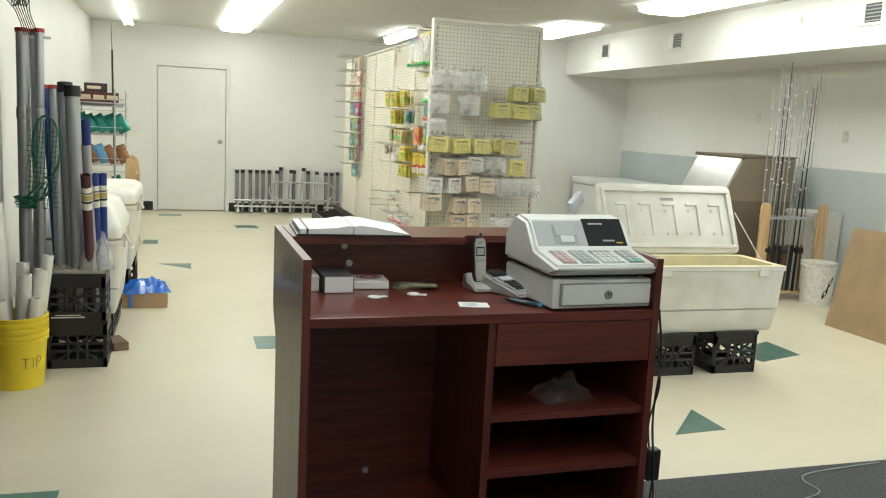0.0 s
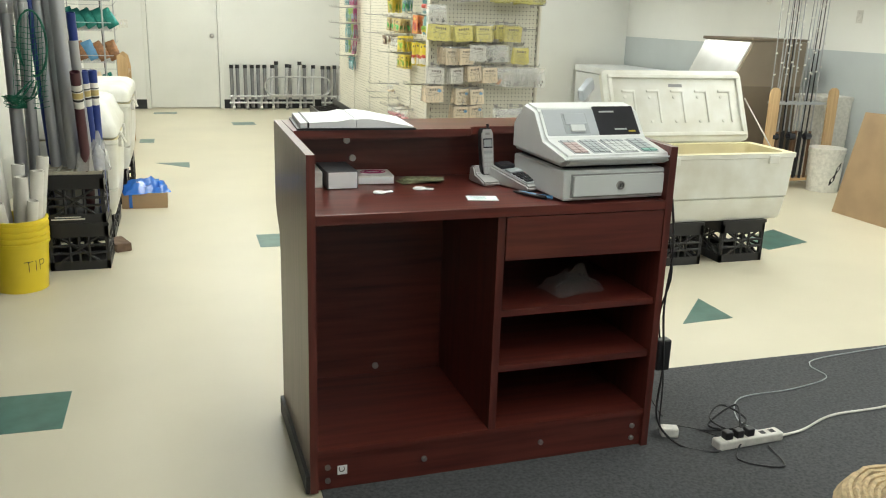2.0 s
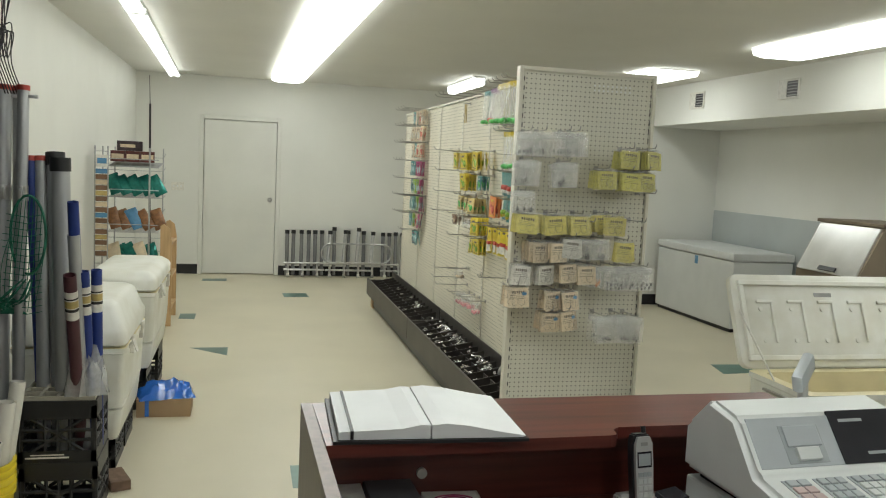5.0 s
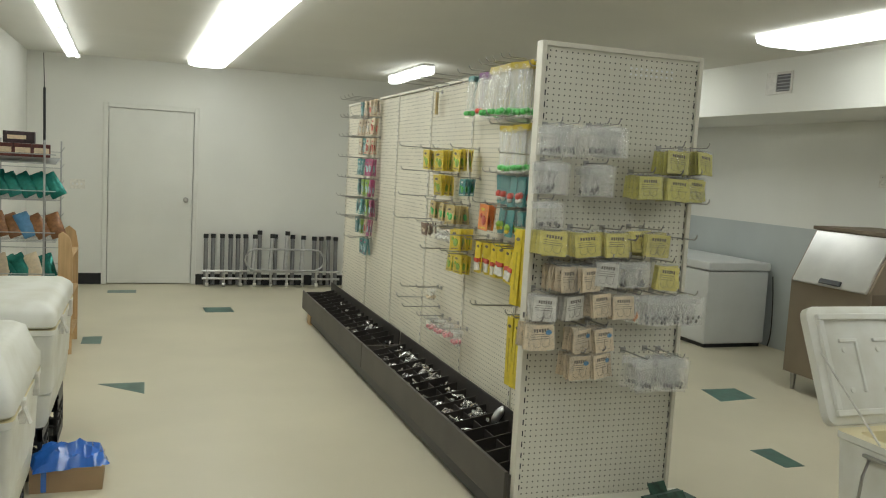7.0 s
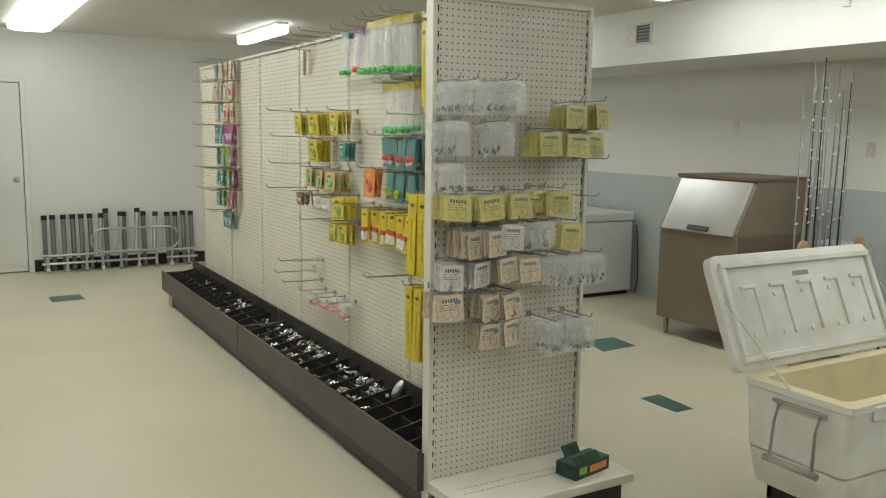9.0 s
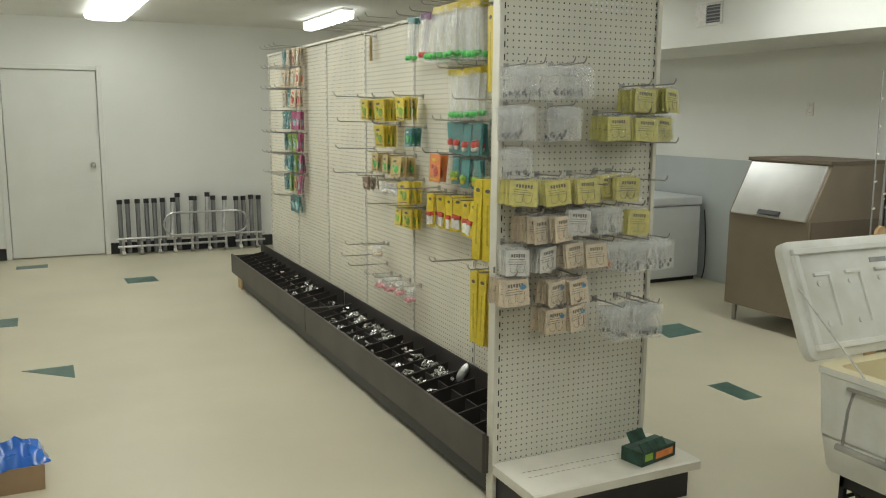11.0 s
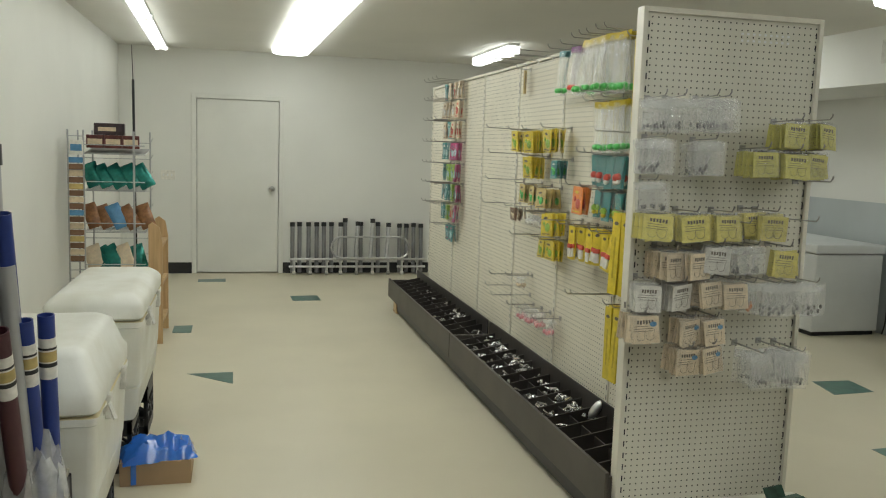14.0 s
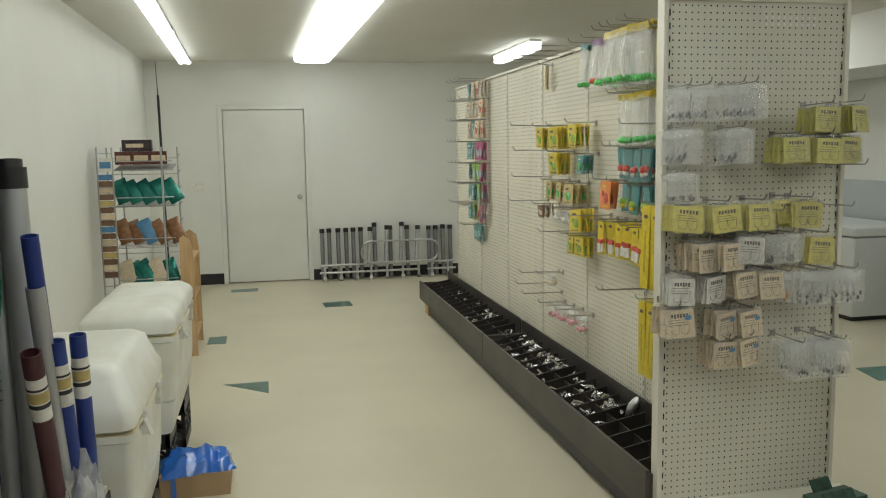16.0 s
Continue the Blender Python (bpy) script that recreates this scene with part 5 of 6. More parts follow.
# landing net
nt_ = tagged(empty("landing_net", -0.25, 5.722, 0.95), "green mesh landing net hanging on the tubes", "net")
bm = bmesh.new()
tube(bm, [(0.07 * math.cos(a), -0.01, 0.25 + 0.17 * math.sin(a)) for a in [k * 2 * math.pi / 24 for k in range(25)]], 0.006, 6)
obj("hoop", bm, NETG, nt_)
bm = bmesh.new()
for k in range(10):
    f = -1 + 2 * k / 9
    tube(bm, smooth_path([(0.07 * f, -0.012, 0.25 + 0.16 * (1 - f * f) ** 0.5), (0.08 * f - 0.02, -0.03, 0.12), (-0.04 + 0.07 * f, -0.02, -0.05 - 0.05 * (1 - f * f))]), 0.0018, 4)
for k in range(16):
    z = -0.08 + k * 0.028
    tube(bm, [(-0.09 + 0.012 * math.sin(k), -0.03, z), (0, -0.034, z - 0.012), (0.06, -0.03, z)], 0.0016, 4)
for k in range(26):
    a = k * 0.9
    tube(bm, smooth_path([(0.02 * math.cos(a), -0.03, 0.06), (-0.06 + 0.05 * math.cos(a), -0.04 + 0.02 * math.sin(a), -0.03), (-0.11 + 0.06 * math.sin(1.7 * a), -0.03, -0.05 + 0.03 * math.cos(2.1 * a)), (-0.05 + 0.05 * math.sin(a), -0.03, -0.09)], 4), 0.0022, 4)
obj("mesh", bm, NETG, nt_)
crumpled("goggle_bag", 0.02, 5.53, 0.55, 0.17, 0.11, 0.20, CLEARW, "clear plastic packet with white tag in crate", 5)


# ---- coolers ----
def cooler_body(e, w, d, h, wall=0.05):
    bm = bmesh.new()
    # tapered open shell: outer skin, rim, inner skin
    rings = []
    for (ins, z) in ((0.04, 0.0), (0.03, 0.02), (0.015, h * 0.33), (0.028, h * 0.335), (0.026, h * 0.355), (0.012, h * 0.36), (0.0, h - 0.03), (-0.006, h - 0.025), (-0.006, h), (wall, h), (wall + 0.02, 0.06)):
        r = 0.03
        ring = []
        for cx, cy, a0 in ((w - ins - r, d - ins - r, 0), (ins + r, d - ins - r, 90), (ins + r, ins + r, 180), (w - ins - r, ins + r, 270)):
            for a in (0, 30, 60, 90):
                ring.append(bm.verts.new((cx + r * math.cos(radians(a0 + a)), cy + r * math.sin(radians(a0 + a)), z)))
        rings.append(ring)
    n = len(rings[0])
    for q, (A, B) in enumerate(zip(rings, rings[1:])):
        for k in range(n):
            f = bm.faces.new((A[k], A[(k + 1) % n], B[(k + 1) % n], B[k]))
            f.material_index = 1 if q >= 8 else 0
    bm.faces.new(rings[-1]).material_index = 1
    bm.faces.new(rings[0][::-1])
    obj("body", bm, [COOLER, CREAMIN], e, True)


def lid_mesh(w, d, t, domed=0.0):
    bm = bmesh.new()
    rings = []
    for ins, z in ((0.012, 0.0), (0.0, 0.01), (0.0, t * 0.75), (0.014, t), (0.05, t + domed * 0.82), (0.085, t + domed)):
        r = 0.04
        ring = []
        for cx, cy, a0 in ((w - ins - r, d - ins - r, 0), (ins + r, d - ins - r, 90), (ins + r, ins + r, 180), (w - ins - r, ins + r, 270)):
            for a in (0, 30, 60, 90):
                ring.append(bm.verts.new((cx + r * math.cos(radians(a0 + a)), cy + r * math.sin(radians(a0 + a)), z)))
        rings.append(ring)
    n = len(rings[0])
    for A, B in zip(rings, rings[1:]):
        for k in range(n):
            bm.faces.new((A[k], A[(k + 1) % n], B[(k + 1) % n], B[k]))
    bm.faces.new(rings[-1])
    bm.faces.new(rings[0][::-1])
    return bm


def cooler_handle(e, d, h, x=0.0, s=-1):
    bm = bmesh.new()
    tube(bm, [(x + s * 0.01, d * 0.24, h * 0.86), (x + s * 0.035, d * 0.24, h * 0.7), (x + s * 0.045, d * 0.23, h * 0.35)], 0.006)
    tube(bm, [(x + s * 0.01, d * 0.62, h * 0.86), (x + s * 0.035, d * 0.62, h * 0.7), (x + s * 0.045, d * 0.63, h * 0.35)], 0.006)
    cyl(bm, (x + s * 0.045, d * 0.18, h * 0.35), (x + s * 0.045, d * 0.68, h * 0.35), 0.013)
    bx(bm, x + s * 0.012 - 0.008, x + s * 0.012 + 0.008, d * 0.18, d * 0.68, h * 0.86, h * 0.89, 0.003)
    obj("handle", bm, STEEL, e)


oc = tagged(empty("open_cooler", 3.03, 4.87, 0.262), "large open white cooler with cream lining on crates", "cooler")
CW, CD, CH = 1.0, 0.45, 0.41
cooler_body(oc, CW, CD, CH)
cooler_handle(oc, CD, CH)
lid = obj("lid", lid_mesh(CW + 0.02, CD + 0.02, 0.06, 0.02), COOLER, oc, True)
lidm = pose(CW + 0.0, CD + 0.005, CH + 0.012, 66, 0, 0) @ pose(0, 0, 0, 0, 180, 0)
lid.matrix_basis = lidm
# inner face of the lid: rim and moulded hollows
bm = bmesh.new()
for a in ((0.03, CW - 0.01, 0.03, 0.055), (0.03, CW - 0.01, CD - 0.04, CD - 0.015), (0.03, 0.055, 0.055, CD - 0.04), (CW - 0.035, CW - 0.01, 0.055, CD - 0.04)):
    bx(bm, a[0], a[1], a[2], a[3], -0.018, 0.002, 0.004)
for k in range(5):
    x = 0.11 + k * 0.175
    bx(bm, x, x + 0.09, CD - 0.13, CD - 0.115, -0.010, 0.002, 0.003)
    bx(bm, x, x + 0.012, 0.12, CD - 0.13, -0.010, 0.002, 0.003)
    cyl(bm, (x + 0.07, 0.13, 0.002), (x + 0.07, 0.13, -0.006), 0.011, seg=12)
    cyl(bm, (x + 0.07, CD - 0.16, 0.002), (x + 0.07, CD - 0.16, -0.006), 0.011, seg=12)
o = obj("lid_moulding", bm, COOLER, oc)
o.matrix_basis = lidm
bm = bmesh.new()
bx(bm, CW * 0.46, CW * 0.56, CD - 0.095, CD - 0.075, -0.0015, 0.001)
o = obj("marker_scrawl", bm, GREYBOX, oc)
o.matrix_basis = lidm
for x in (0.0, CW):
    bm = bmesh.new()
    cyl(bm, (x, CD * 0.55, CH), tuple(lidm @ Vector((CW - x, 0.28, -0.005))), 0.0045, seg=6)
    obj("lid_strap", bm, PW, oc)
for x in (0.12, CW - 0.2):
    boxob("latch", (x, x + 0.07, -0.014, 0.002, CH - 0.06, CH - 0.01), COOLER, oc, 0.004)
for x in (3.14, 3.58):
    crate(x, 4.89, 0, 0, 0.305, 0.38, 0.262, cl, "crates under the cooler")


def closed_cooler(x, y, z, w, d, h, lt, dome, label):
    e = tagged(empty("closed_cooler", x, y, z), label, "cooler", group="closed white coolers")
    cooler_body(e, w, d, h)
    o = obj("lid", lid_mesh(w + 0.012, d + 0.012, lt, dome), COOLER, e, True)
    o.location = (-0.006, -0.006, h + 0.006)
    for yy in (d * 0.25, d * 0.72):
        boxob("latch", (w - 0.004, w + 0.02, yy, yy + 0.05, h - 0.07, h + 0.02), PW, e, 0.005)
    bm = bmesh.new()
    tube(bm, [(w, d * 0.15, h * 0.95), (w + 0.03, d * 0.12, h + 0.02), (w + 0.05, d * 0.1, h - 0.03)], 0.009)
    obj("latch_tab", bm, PW, e)
    return e


closed_cooler(-0.39, 5.98, 0.18, 0.50, 0.80, 0.46, 0.09, 0.12, "big closed white cooler with domed lid")
closed_cooler(-0.27, 7.04, 0.27, 0.41, 1.0, 0.47, 0.085, 0.03, "big closed white cooler with flat lid")
crate(-0.25, 6.10, 0, 0, 0.305, 0.3, 0.18, cl, "crates under white coolers")
crate(-0.25, 6.45, 0, 0, 0.305, 0.3, 0.18, cl, "crates under white coolers")
crate(-0.22, 7.12, 0, 0, 0.305, 0.305, 0.27, cl, "crates under white coolers")
crate(-0.20, 7.64, 0, 0, 0.305, 0.305, 0.27, cl, "crates under white coolers")
# cardboard box with blue bag
cb = tagged(empty("cardboard_box", 0.05, 6.96, 0), "shallow brown cardboard box on the floor", "box")
bm = bmesh.new()
bx(bm, 0, 0.31, 0, 0.24, 0, 0.006)
bx(bm, 0, 0.31, 0, 0.005, 0.006, 0.11)
bx(bm, 0, 0.31, 0.235, 0.24, 0.006, 0.11)
bx(bm, 0, 0.005, 0.005, 0.235, 0.006, 0.11)
bx(bm, 0.305, 0.31, 0.005, 0.235, 0.006, 0.11)
obj("carton", bm, CARD, cb)
bg = crumpled("blue_bag", 0.205, 7.08, 0.105, 0.33, 0.25, 0.10, BLUEBAG, "crumpled bright blue plastic bag in cardboard box", 9)
bm = bmesh.new()
bx(bm, -0.13, 0.13, -0.1, 0.1, -0.1, 0.0)
o = obj("fill", bm, BLUEBAG, bg)

# ---- snack rack ----
rk = tagged(empty("snack_rack", -0.70, 9.95, 0), "grey wire snack rack with bags of snacks", "wire rack")
RW, RD = 0.57, 0.42
bm = bmesh.new()
for x in (0.02, 0.13, RW):
    for y in (0.0, RD):
        if x == RW and y == 0:
            continue
        cyl(bm, (x, y, 0), (x, y, 1.62), 0.007, seg=6)
cyl(bm, (RW - 0.08, 0, 0), (RW - 0.08, 0, 1.62), 0.009, seg=6)
for k in range(24):
    cyl(bm, (0.02, 0, 0.1 + k * 0.064), (0.13, 0, 0.1 + k * 0.064), 0.003, seg=4)
for k in range(12):
    cyl(bm, (0.02, RD, 0.1 + k * 0.13), (RW, RD, 0.1 + k * 0.13), 0.003, seg=4)
    cyl(bm, (RW, RD, 0.1 + k * 0.13), (RW + 0.04, RD * 0.5, 0.14 + k * 0.13), 0.003, seg=4)
obj("frame", bm, DULLALU, rk)
for z in (1.44, 1.16, 0.84, 0.52, 0.24):
    bm = bmesh.new()
    for k in range(9):
        y = RD * k / 8
        cyl(bm, (0.13, y, z + 0.04 * k / 8), (RW, y, z + 0.04 * k / 8), 0.003, seg=4)
    for x in (0.13, 0.3, RW):
        cyl(bm, (x, 0, z), (x, RD, z + 0.04), 0.004, seg=4)
    cyl(bm, (0.13, 0.0, z + 0.07), (RW, 0.0, z + 0.07), 0.004, seg=4)
    obj("shelf", bm, DULLALU, rk)


def snack(x, y, z, rx, rz, w, h, material, label, group):
    bm = bmesh.new()
    g = bmesh.ops.create_grid(bm, x_segments=7, y_segments=7, size=0.5)
    g2 = bmesh.ops.create_grid(bm, x_segments=7, y_segments=7, size=0.5)
    for vs, sg in ((g["verts"], 1), (g2["verts"], -1)):
        for v in vs:
            u, q = v.co.x * 2, v.co.y * 2
            b = max(0, (1 - u ** 4) * (1 - q ** 4))
            v.co = Vector((v.co.x * w, sg * (0.002 + 0.028 * b) + 0.003 * math.sin(9 * u + 5 * q), v.co.y * h + h / 2))
    o = obj("snack_bag", bm, material, smooth=True)
    o.matrix_basis = pose(x, y, z, rx + rnd.uniform(-6, 6), -24 + rnd.uniform(-8, 8), rz - 15 + rnd.uniform(-10, 10))
    tagged(o, label, "snack bag", group=group)


RX, RY = -0.70, 9.95
for k in range(5):
    snack(RX + 0.2 + k * 0.098, RY + 0.1, 1.19, -32, 25, 0.115, 0.21, FOILG, "shiny teal foil snack bag on wire shelf", "teal snack bags")
    snack(RX + 0.2 + k * 0.098, RY + 0.1, 0.87, -30, 28, 0.11, 0.21, FOILO if k != 2 else PBL, "orange and brown snack bag on wire shelf", "orange snack bags")
    snack(RX + 0.2 + k * 0.08, RY + 0.1, 0.55, -34, 22, 0.125, 0.21, FOILG if k % 3 else PTAN, "green snack bag on lower wire shelf", "lower snack bags")
for k in range(3):
    bxo = tagged(empty("snack_carton", RX + 0.14 + k * 0.13, RY + 0.06, 1.485, 3 * k), "dark red and brown snack carton on rack top", "carton", group="snack cartons")
    boxob("carton", (0, 0.125, 0, 0.25, 0, 0.10), mat("carton_red", (0.14, 0.035, 0.03), 0.5, var=0.4, scale=20), bxo, 0.003)
    boxob("print", (0.01, 0.115, -0.001, 0, 0.03, 0.07), PTAN, bxo)
top = tagged(empty("snack_tray", RX + 0.19, RY + 0.1, 1.586, 4), "dark printed snack box on rack top", "carton")
boxob("carton", (0, 0.22, 0, 0.16, 0, 0.09), mat("carton_dark", (0.05, 0.03, 0.035), 0.4, var=0.5, scale=25), top, 0.004)
boxob("print", (0.03, 0.16, -0.001, 0, 0.03, 0.06), PTAN, top)
for k in range(16):
    e = tagged(empty("candy_bar", RX + 0.03, RY - 0.02, 0.62 + k * 0.05), "small wrapped snack clipped on wire strip", "snack", group="clip strip snacks")
    boxob("wrapper", (0, 0.1, -0.02, 0, 0, 0.043), PBL if k in (7, 15) else (PB, PTAN, PB, PYL)[k % 4], e, 0.006)
tg = tagged(empty("rack_sign", RX + 0.03, RY - 0.01, 1.43), "small blue and white sign on wire rack", "sign")
boxob("card", (0, 0.1, -0.004, 0, 0, 0.11), PW, tg)
boxob("print", (0.01, 0.09, -0.005, -0.004, 0.03, 0.08), PBL, tg)
# slim pole rod in the corner behind the rack
bm = bmesh.new()
cyl(bm, (-0.25, 10.5, 0.0), (-0.27, 10.52, 1.55), 0.008, 0.006, seg=8)
cyl(bm, (-0.27, 10.52, 1.55), (-0.275, 10.53, 2.05), 0.011, seg=8)
cyl(bm, (-0.275, 10.53, 2.05), (-0.285, 10.54, 2.33), 0.004, 0.002, seg=6)
tagged(obj("fishing_rod", bm, BLACK), "slim black fishing rod standing behind rack", "fishing rod")
# small wooden shelf beside the rack
ws = tagged(empty("wooden_rack", -0.09, 9.75, 0), "low pine display shelf with rounded top", "shelf")
for y in (0.0, 0.55):
    bm = bmesh.new()
    prism(bm, [(0, 0), (0.10, 0), (0.10, 0.78), (0.08, 0.9), (0.03, 0.94), (0.0, 0.92)], 1, y, y + 0.02)
    obj("side", bm, PINE, ws)
for z in (0.15, 0.45, 0.75):
    boxob("shelf", (0.0, 0.10, 0.02, 0.55, z, z + 0.018), PINE, ws)


# ---- folded metal frames against the far wall ----
def folded_frame(x, n, tall, label):
    e = tagged(empty("rod_cart", x, 13.22, 0), label, "rod cart", group="aluminium rod carts by wall")
    for k in range(n):
        bm = bmesh.new()
        hh = 0.60 + tall * (0.06 if k % 3 == 1 else 0.015) + rnd.uniform(-0.008, 0.008)
        px = k * 0.098 + rnd.uniform(-0.014, 0.014)
        bright = tall and k % 2 == 0
        yo = -0.05 if bright else (0.03 if k % 2 else 0.0)
        cyl(bm, (px, yo, 0.19 if bright else 0.02), (px + 0.03 * (bright and 1), 0.05 + yo, hh), 0.025, seg=14)
        obj("post", bm, ALU if bright else POSTGREY, e, True)
        bm = bmesh.new()
        cyl(bm, (px + 0.03 * (bright and 1), 0.05 + yo, hh - 0.02), (px + 0.03 * (bright and 1), 0.052 + yo, hh + 0.03), 0.03, seg=14)
        obj("cap", bm, BLACK, e, True)
    bm = bmesh.new()
    w = (n - 1) * 0.098
    for z in (0.1, 0.19):
        cyl(bm, (-0.03, -0.03, z), (w + 0.03, -0.03, z), 0.014, seg=8)
    for k in range(0, n, 2):
        cyl(bm, (k * 0.098 + 0.03, -0.03, 0.02), (k * 0.098 + 0.03, -0.03, 0.2), 0.016, seg=8)
    obj("rail", bm, ALU, e, True)
    for k in range(0, n, 2):
        bm = bmesh.new()
        cyl(bm, (k * 0.098 + 0.012, -0.04, 0.025), (k * 0.098 + 0.048, -0.04, 0.025), 0.025, seg=14)
        obj("castor", bm, STEEL if k % 4 else PW, e, True)


fl = "silver aluminium rod rack frame with black caps"
folded_frame(1.20, 6, 0, fl)
folded_frame(1.76, 7, 1, fl)
folded_frame(2.52, 4, 0, fl)
bm = bmesh.new()
hoop = [(1.80 - 0.13 * math.sin(a), 13.14, 0.34 + 0.13 * math.cos(a)) for a in [k * math.pi / 10 for k in range(11)]]
hoop += [(2.50 + 0.13 * math.sin(a), 13.14, 0.34 - 0.13 * math.cos(a)) for a in [k * math.pi / 10 for k in range(11)]]
tube(bm, hoop + hoop[:1], 0.012, 8)
tagged(obj("cart_hoop", bm, ALU, smooth=True), "curved aluminium cart handle on the frames", "handle")

# ---- right-hand side: freezer, ice machine, rods ----
fz = tagged(empty("chest_freezer", 5.56, 9.45, 0), "white chest freezer against the wall", "freezer")
boxob("body", (0, 0.70, 0, 1.62, 0.04, 0.74), FREEZER, fz, 0.012)
boxob("lid", (-0.012, 0.71, -0.012, 1.63, 0.748, 0.83), FREEZER, fz, 0.014)
boxob("plinth", (0.03, 0.68, 0.03, 1.6, 0.0, 0.04), BLACK, fz)
boxob("hinge", (0.702, 0.72, 0.1, 0.2, 0.65, 0.8), BLACK, fz)
boxob("lock_plate", (-0.006, 0.0, 0.70, 0.76, 0.64, 0.73), PBL, fz, 0.002)
cable([(6.30, 9.44, 0.7), (6.31, 9.42, 0.45), (6.30, 9.40, 0.15), (6.31, 9.44, 0.01)], 0.006, BLACK, "black power cord of the freezer")

ice = tagged(empty("ice_bin", 5.30, 7.34, 0), "tan ice storage bin with brushed steel door", "ice machine")
bm = bmesh.new()
prism(bm, [(0, 0.14), (0.78, 0.14), (0.78, 1.26), (0.20, 1.26), (0.0, 0.87)], 1, 0, 0.76)
obj("body", bm, TAN, ice)
bm = bmesh.new()
prism(bm, [(-0.022, 0.865), (-0.002, 0.855), (0.198, 1.245), (0.18, 1.258)], 1, 0.025, 0.735)
bmesh.ops.bevel(bm, geom=bm.edges[:], offset=0.004, segments=2, affect="EDGES")
obj("door", bm, BRUSHED, ice)
boxob("top", (0.17, 0.79, -0.008, 0.768, 1.262, 1.29), TANDARK, ice, 0.004)
bm = bmesh.new()
prism(bm, [(-0.03, 0.885), (-0.012, 0.875), (0.006, 0.905), (-0.008, 0.915)], 1, 0.26, 0.46)
obj("handle", bm, BLACK, ice)
boxob("side_panel", (0.02, 0.76, -0.004, -0.001, 0.16, 0.86), TANDARK, ice)
for x in (0.05, 0.72):
    for y in (0.06, 0.70):
        bm = bmesh.new()
        cyl(bm, (x, y, 0.14), (x, y, 0.0), 0.024, 0.016, seg=10)
        obj("leg", bm, STEEL, ice, True)

rr_ = tagged(empty("rod_rack", 5.42, 6.86, 0), "wooden floor rack holding many fishing rods", "rod rack")
for x in (0.0, 0.62):
    bm = bmesh.new()
    pts = [(-0.05, 0.0), (0.05, 0.0), (0.05, 0.84)] + [(0.05 * math.cos(radians(a)), 0.84 + 0.05 * math.sin(radians(a))) for a in range(20, 180, 20)] + [(-0.05, 0.84)]
    prism(bm, [(p[0], p[1]) for p in pts], 1, 0.0, 0.02)
    for v in bm.verts:
        v.co.x += x
    obj("end_board", bm, PINE, rr_)
for z, d0 in ((0.74, 0.0), (0.06, 0.0)):
    boxob("crossbar", (0.05, 0.57, d0 + 0.02, d0 + 0.16, z, z + 0.022), PINE if z < 0.5 else DULLALU, rr_, 0.002)
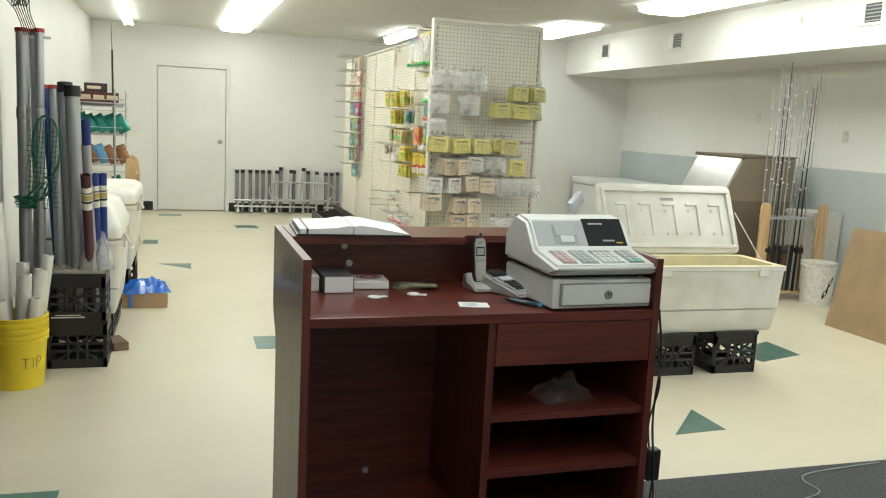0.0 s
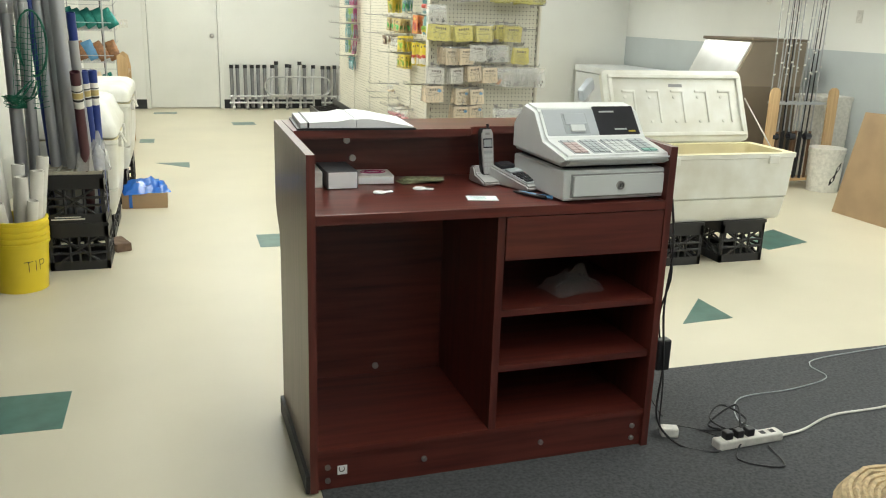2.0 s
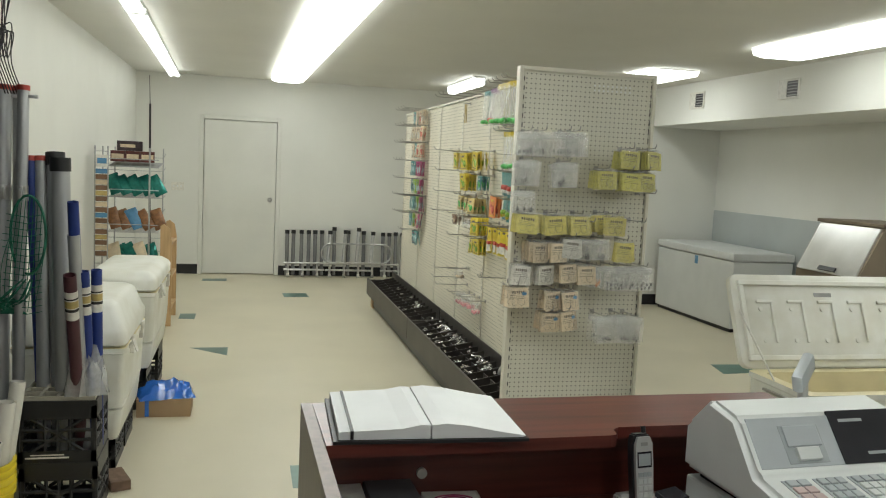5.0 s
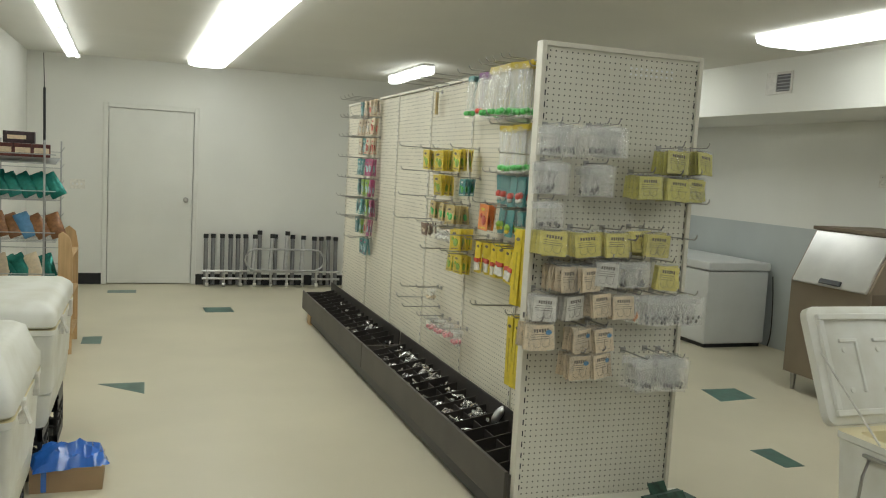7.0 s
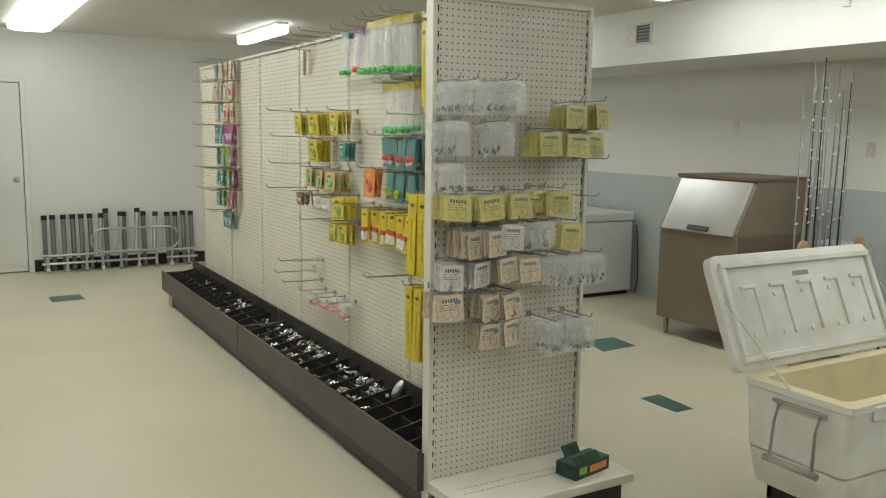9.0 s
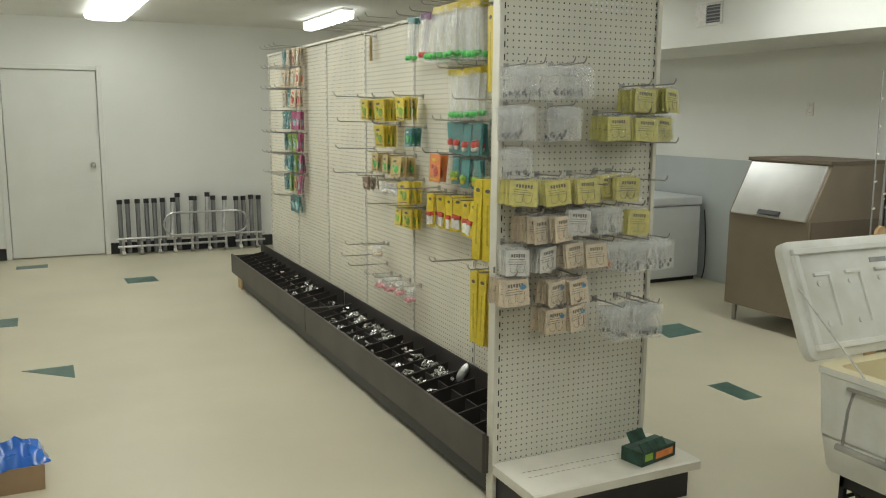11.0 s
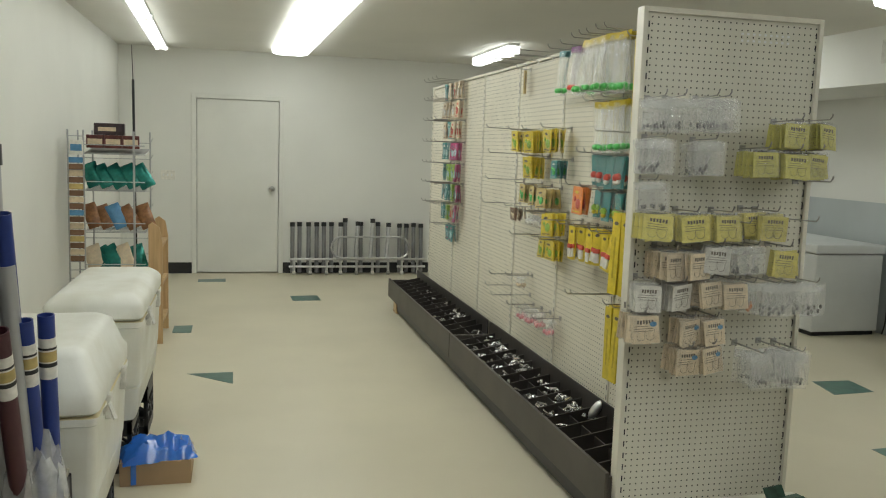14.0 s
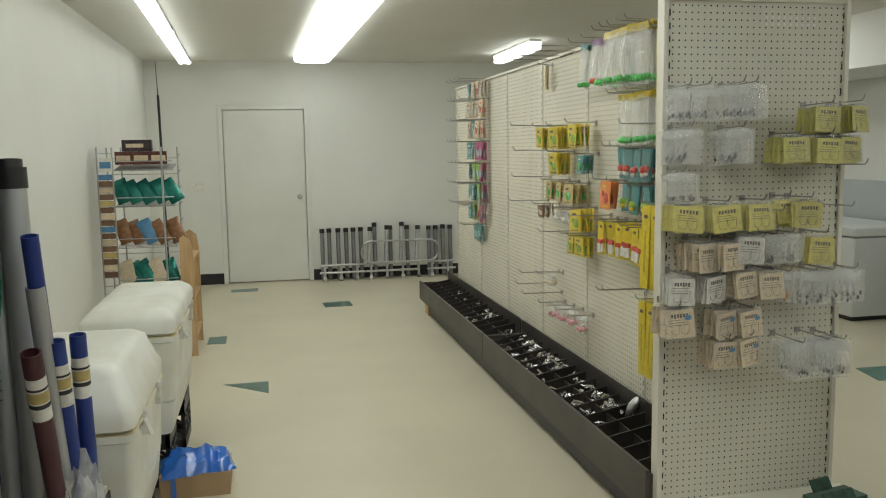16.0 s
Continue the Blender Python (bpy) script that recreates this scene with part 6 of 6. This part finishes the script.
for k in range(15):
    x = 5.47 + 0.4 * (k % 8) / 7 + rnd.uniform(-0.012, 0.012)
    y = 6.90 + 0.06 * (k // 8) + rnd.uniform(0, 0.02)
    lean = rnd.uniform(-0.03, 0.06)
    e = tagged(empty("fishing_rod", x, y, 0.082), "slim dark fishing rod with cork grip and guides", "fishing rod", group="rods in the rack")
    topz = rnd.uniform(1.75, 2.06)
    bm = bmesh.new()
    cyl(bm, (0, 0, 0.0), (lean * 0.25, 0, 0.42), 0.013, seg=8)
    obj("grip", bm, (BLACK, PB, BLACK)[k % 3], e, True)
    bm = bmesh.new()
    cyl(bm, (lean * 0.25, 0, 0.42), (lean, 0.0, topz), 0.0075, 0.003, seg=6)
    obj("blank", bm, (GREYBOX, DULLALU, BLACK, DULLALU)[k % 4], e, True)
    for j in range(5):
        f = 0.5 + 0.1 * j
        bm = bmesh.new()
        cyl(bm, (lean * f - 0.008, -0.010, topz * f), (lean * f + 0.008, -0.010, topz * f + 0.004), 0.007, seg=8)
        obj("guide", bm, PW, e)
    if k % 3 == 0:
        bm = bmesh.new()
        cyl(bm, (-0.03, -0.03, 0.38), (0.03, -0.03, 0.38), 0.03, seg=14)
        cyl(bm, (-0.045, -0.03, 0.38), (0.045, -0.03, 0.38), 0.012, seg=10)
        obj("reel", bm, REGD, e, True)

# pails, tote and cardboard sheet
pa = tagged(empty("white_pail", 5.93, 6.72, 0), "white plastic pail with dark fish print", "pail")
bm = bmesh.new()
lathe(bm, [(0.001, 0.004), (0.125, 0.004), (0.13, 0.0), (0.148, 0.34), (0.156, 0.342), (0.156, 0.36), (0.15, 0.362), (0.155, 0.37), (0.155, 0.385), (0.001, 0.39)], 36)
obj("body", bm, PW, pa, True)
bm = bmesh.new()
pts = []
for k in range(15):
    a = -1.9 + k * 0.045
    zz = 0.07 + 0.014 * k
    rr0 = 0.131 + zz * 0.052
    for j, da in enumerate((-0.10, 0.10)):
        w = da * (0.5 + math.sin(k * 0.45) ** 2)
        pts.append(bm.verts.new((rr0 * math.cos(a + w), rr0 * math.sin(a + w), zz)))
for k in range(14):
    bm.faces.new((pts[2 * k], pts[2 * k + 1], pts[2 * k + 3], pts[2 * k + 2]))
obj("fish_print", bm, REGD, pa)
tote = tagged(empty("white_tote", 6.02, 6.95, 0), "tall white plastic tub behind the pail", "tub")
bm = bmesh.new()
prism(bm, [(0.02, 0.0), (0.30, 0.0), (0.32, 0.76), (0.335, 0.76), (0.335, 0.80), (-0.015, 0.80), (-0.015, 0.76), (0.0, 0.76)], 1, 0.0, 0.38)
bmesh.ops.bevel(bm, geom=bm.edges[:], offset=0.006, segments=1, affect="EDGES")
obj("body", bm, PW, tote)
cs = tagged(empty("cardboard_sheet", 5.38, 5.0, 0), "brown cardboard sheet leaning on the column", "cardboard")
bm = bmesh.new()
prism(bm, [(-0.55, 0.0), (0.97, 0.0), (0.84, 0.80), (-0.45, 0.84)], 0, 0.0, 0.006)
o = obj("sheet", bm, CARD, cs)
o.rotation_euler = (0, radians(3.5), 0)
for k in range(4):
    o = boxob("print_line", (-0.0012, 0, 0.25, 0.42 - 0.05 * (k % 2), 0.5 - k * 0.03, 0.512 - k * 0.03), PB, cs)
    o.rotation_euler = (0, radians(3.5), 0)
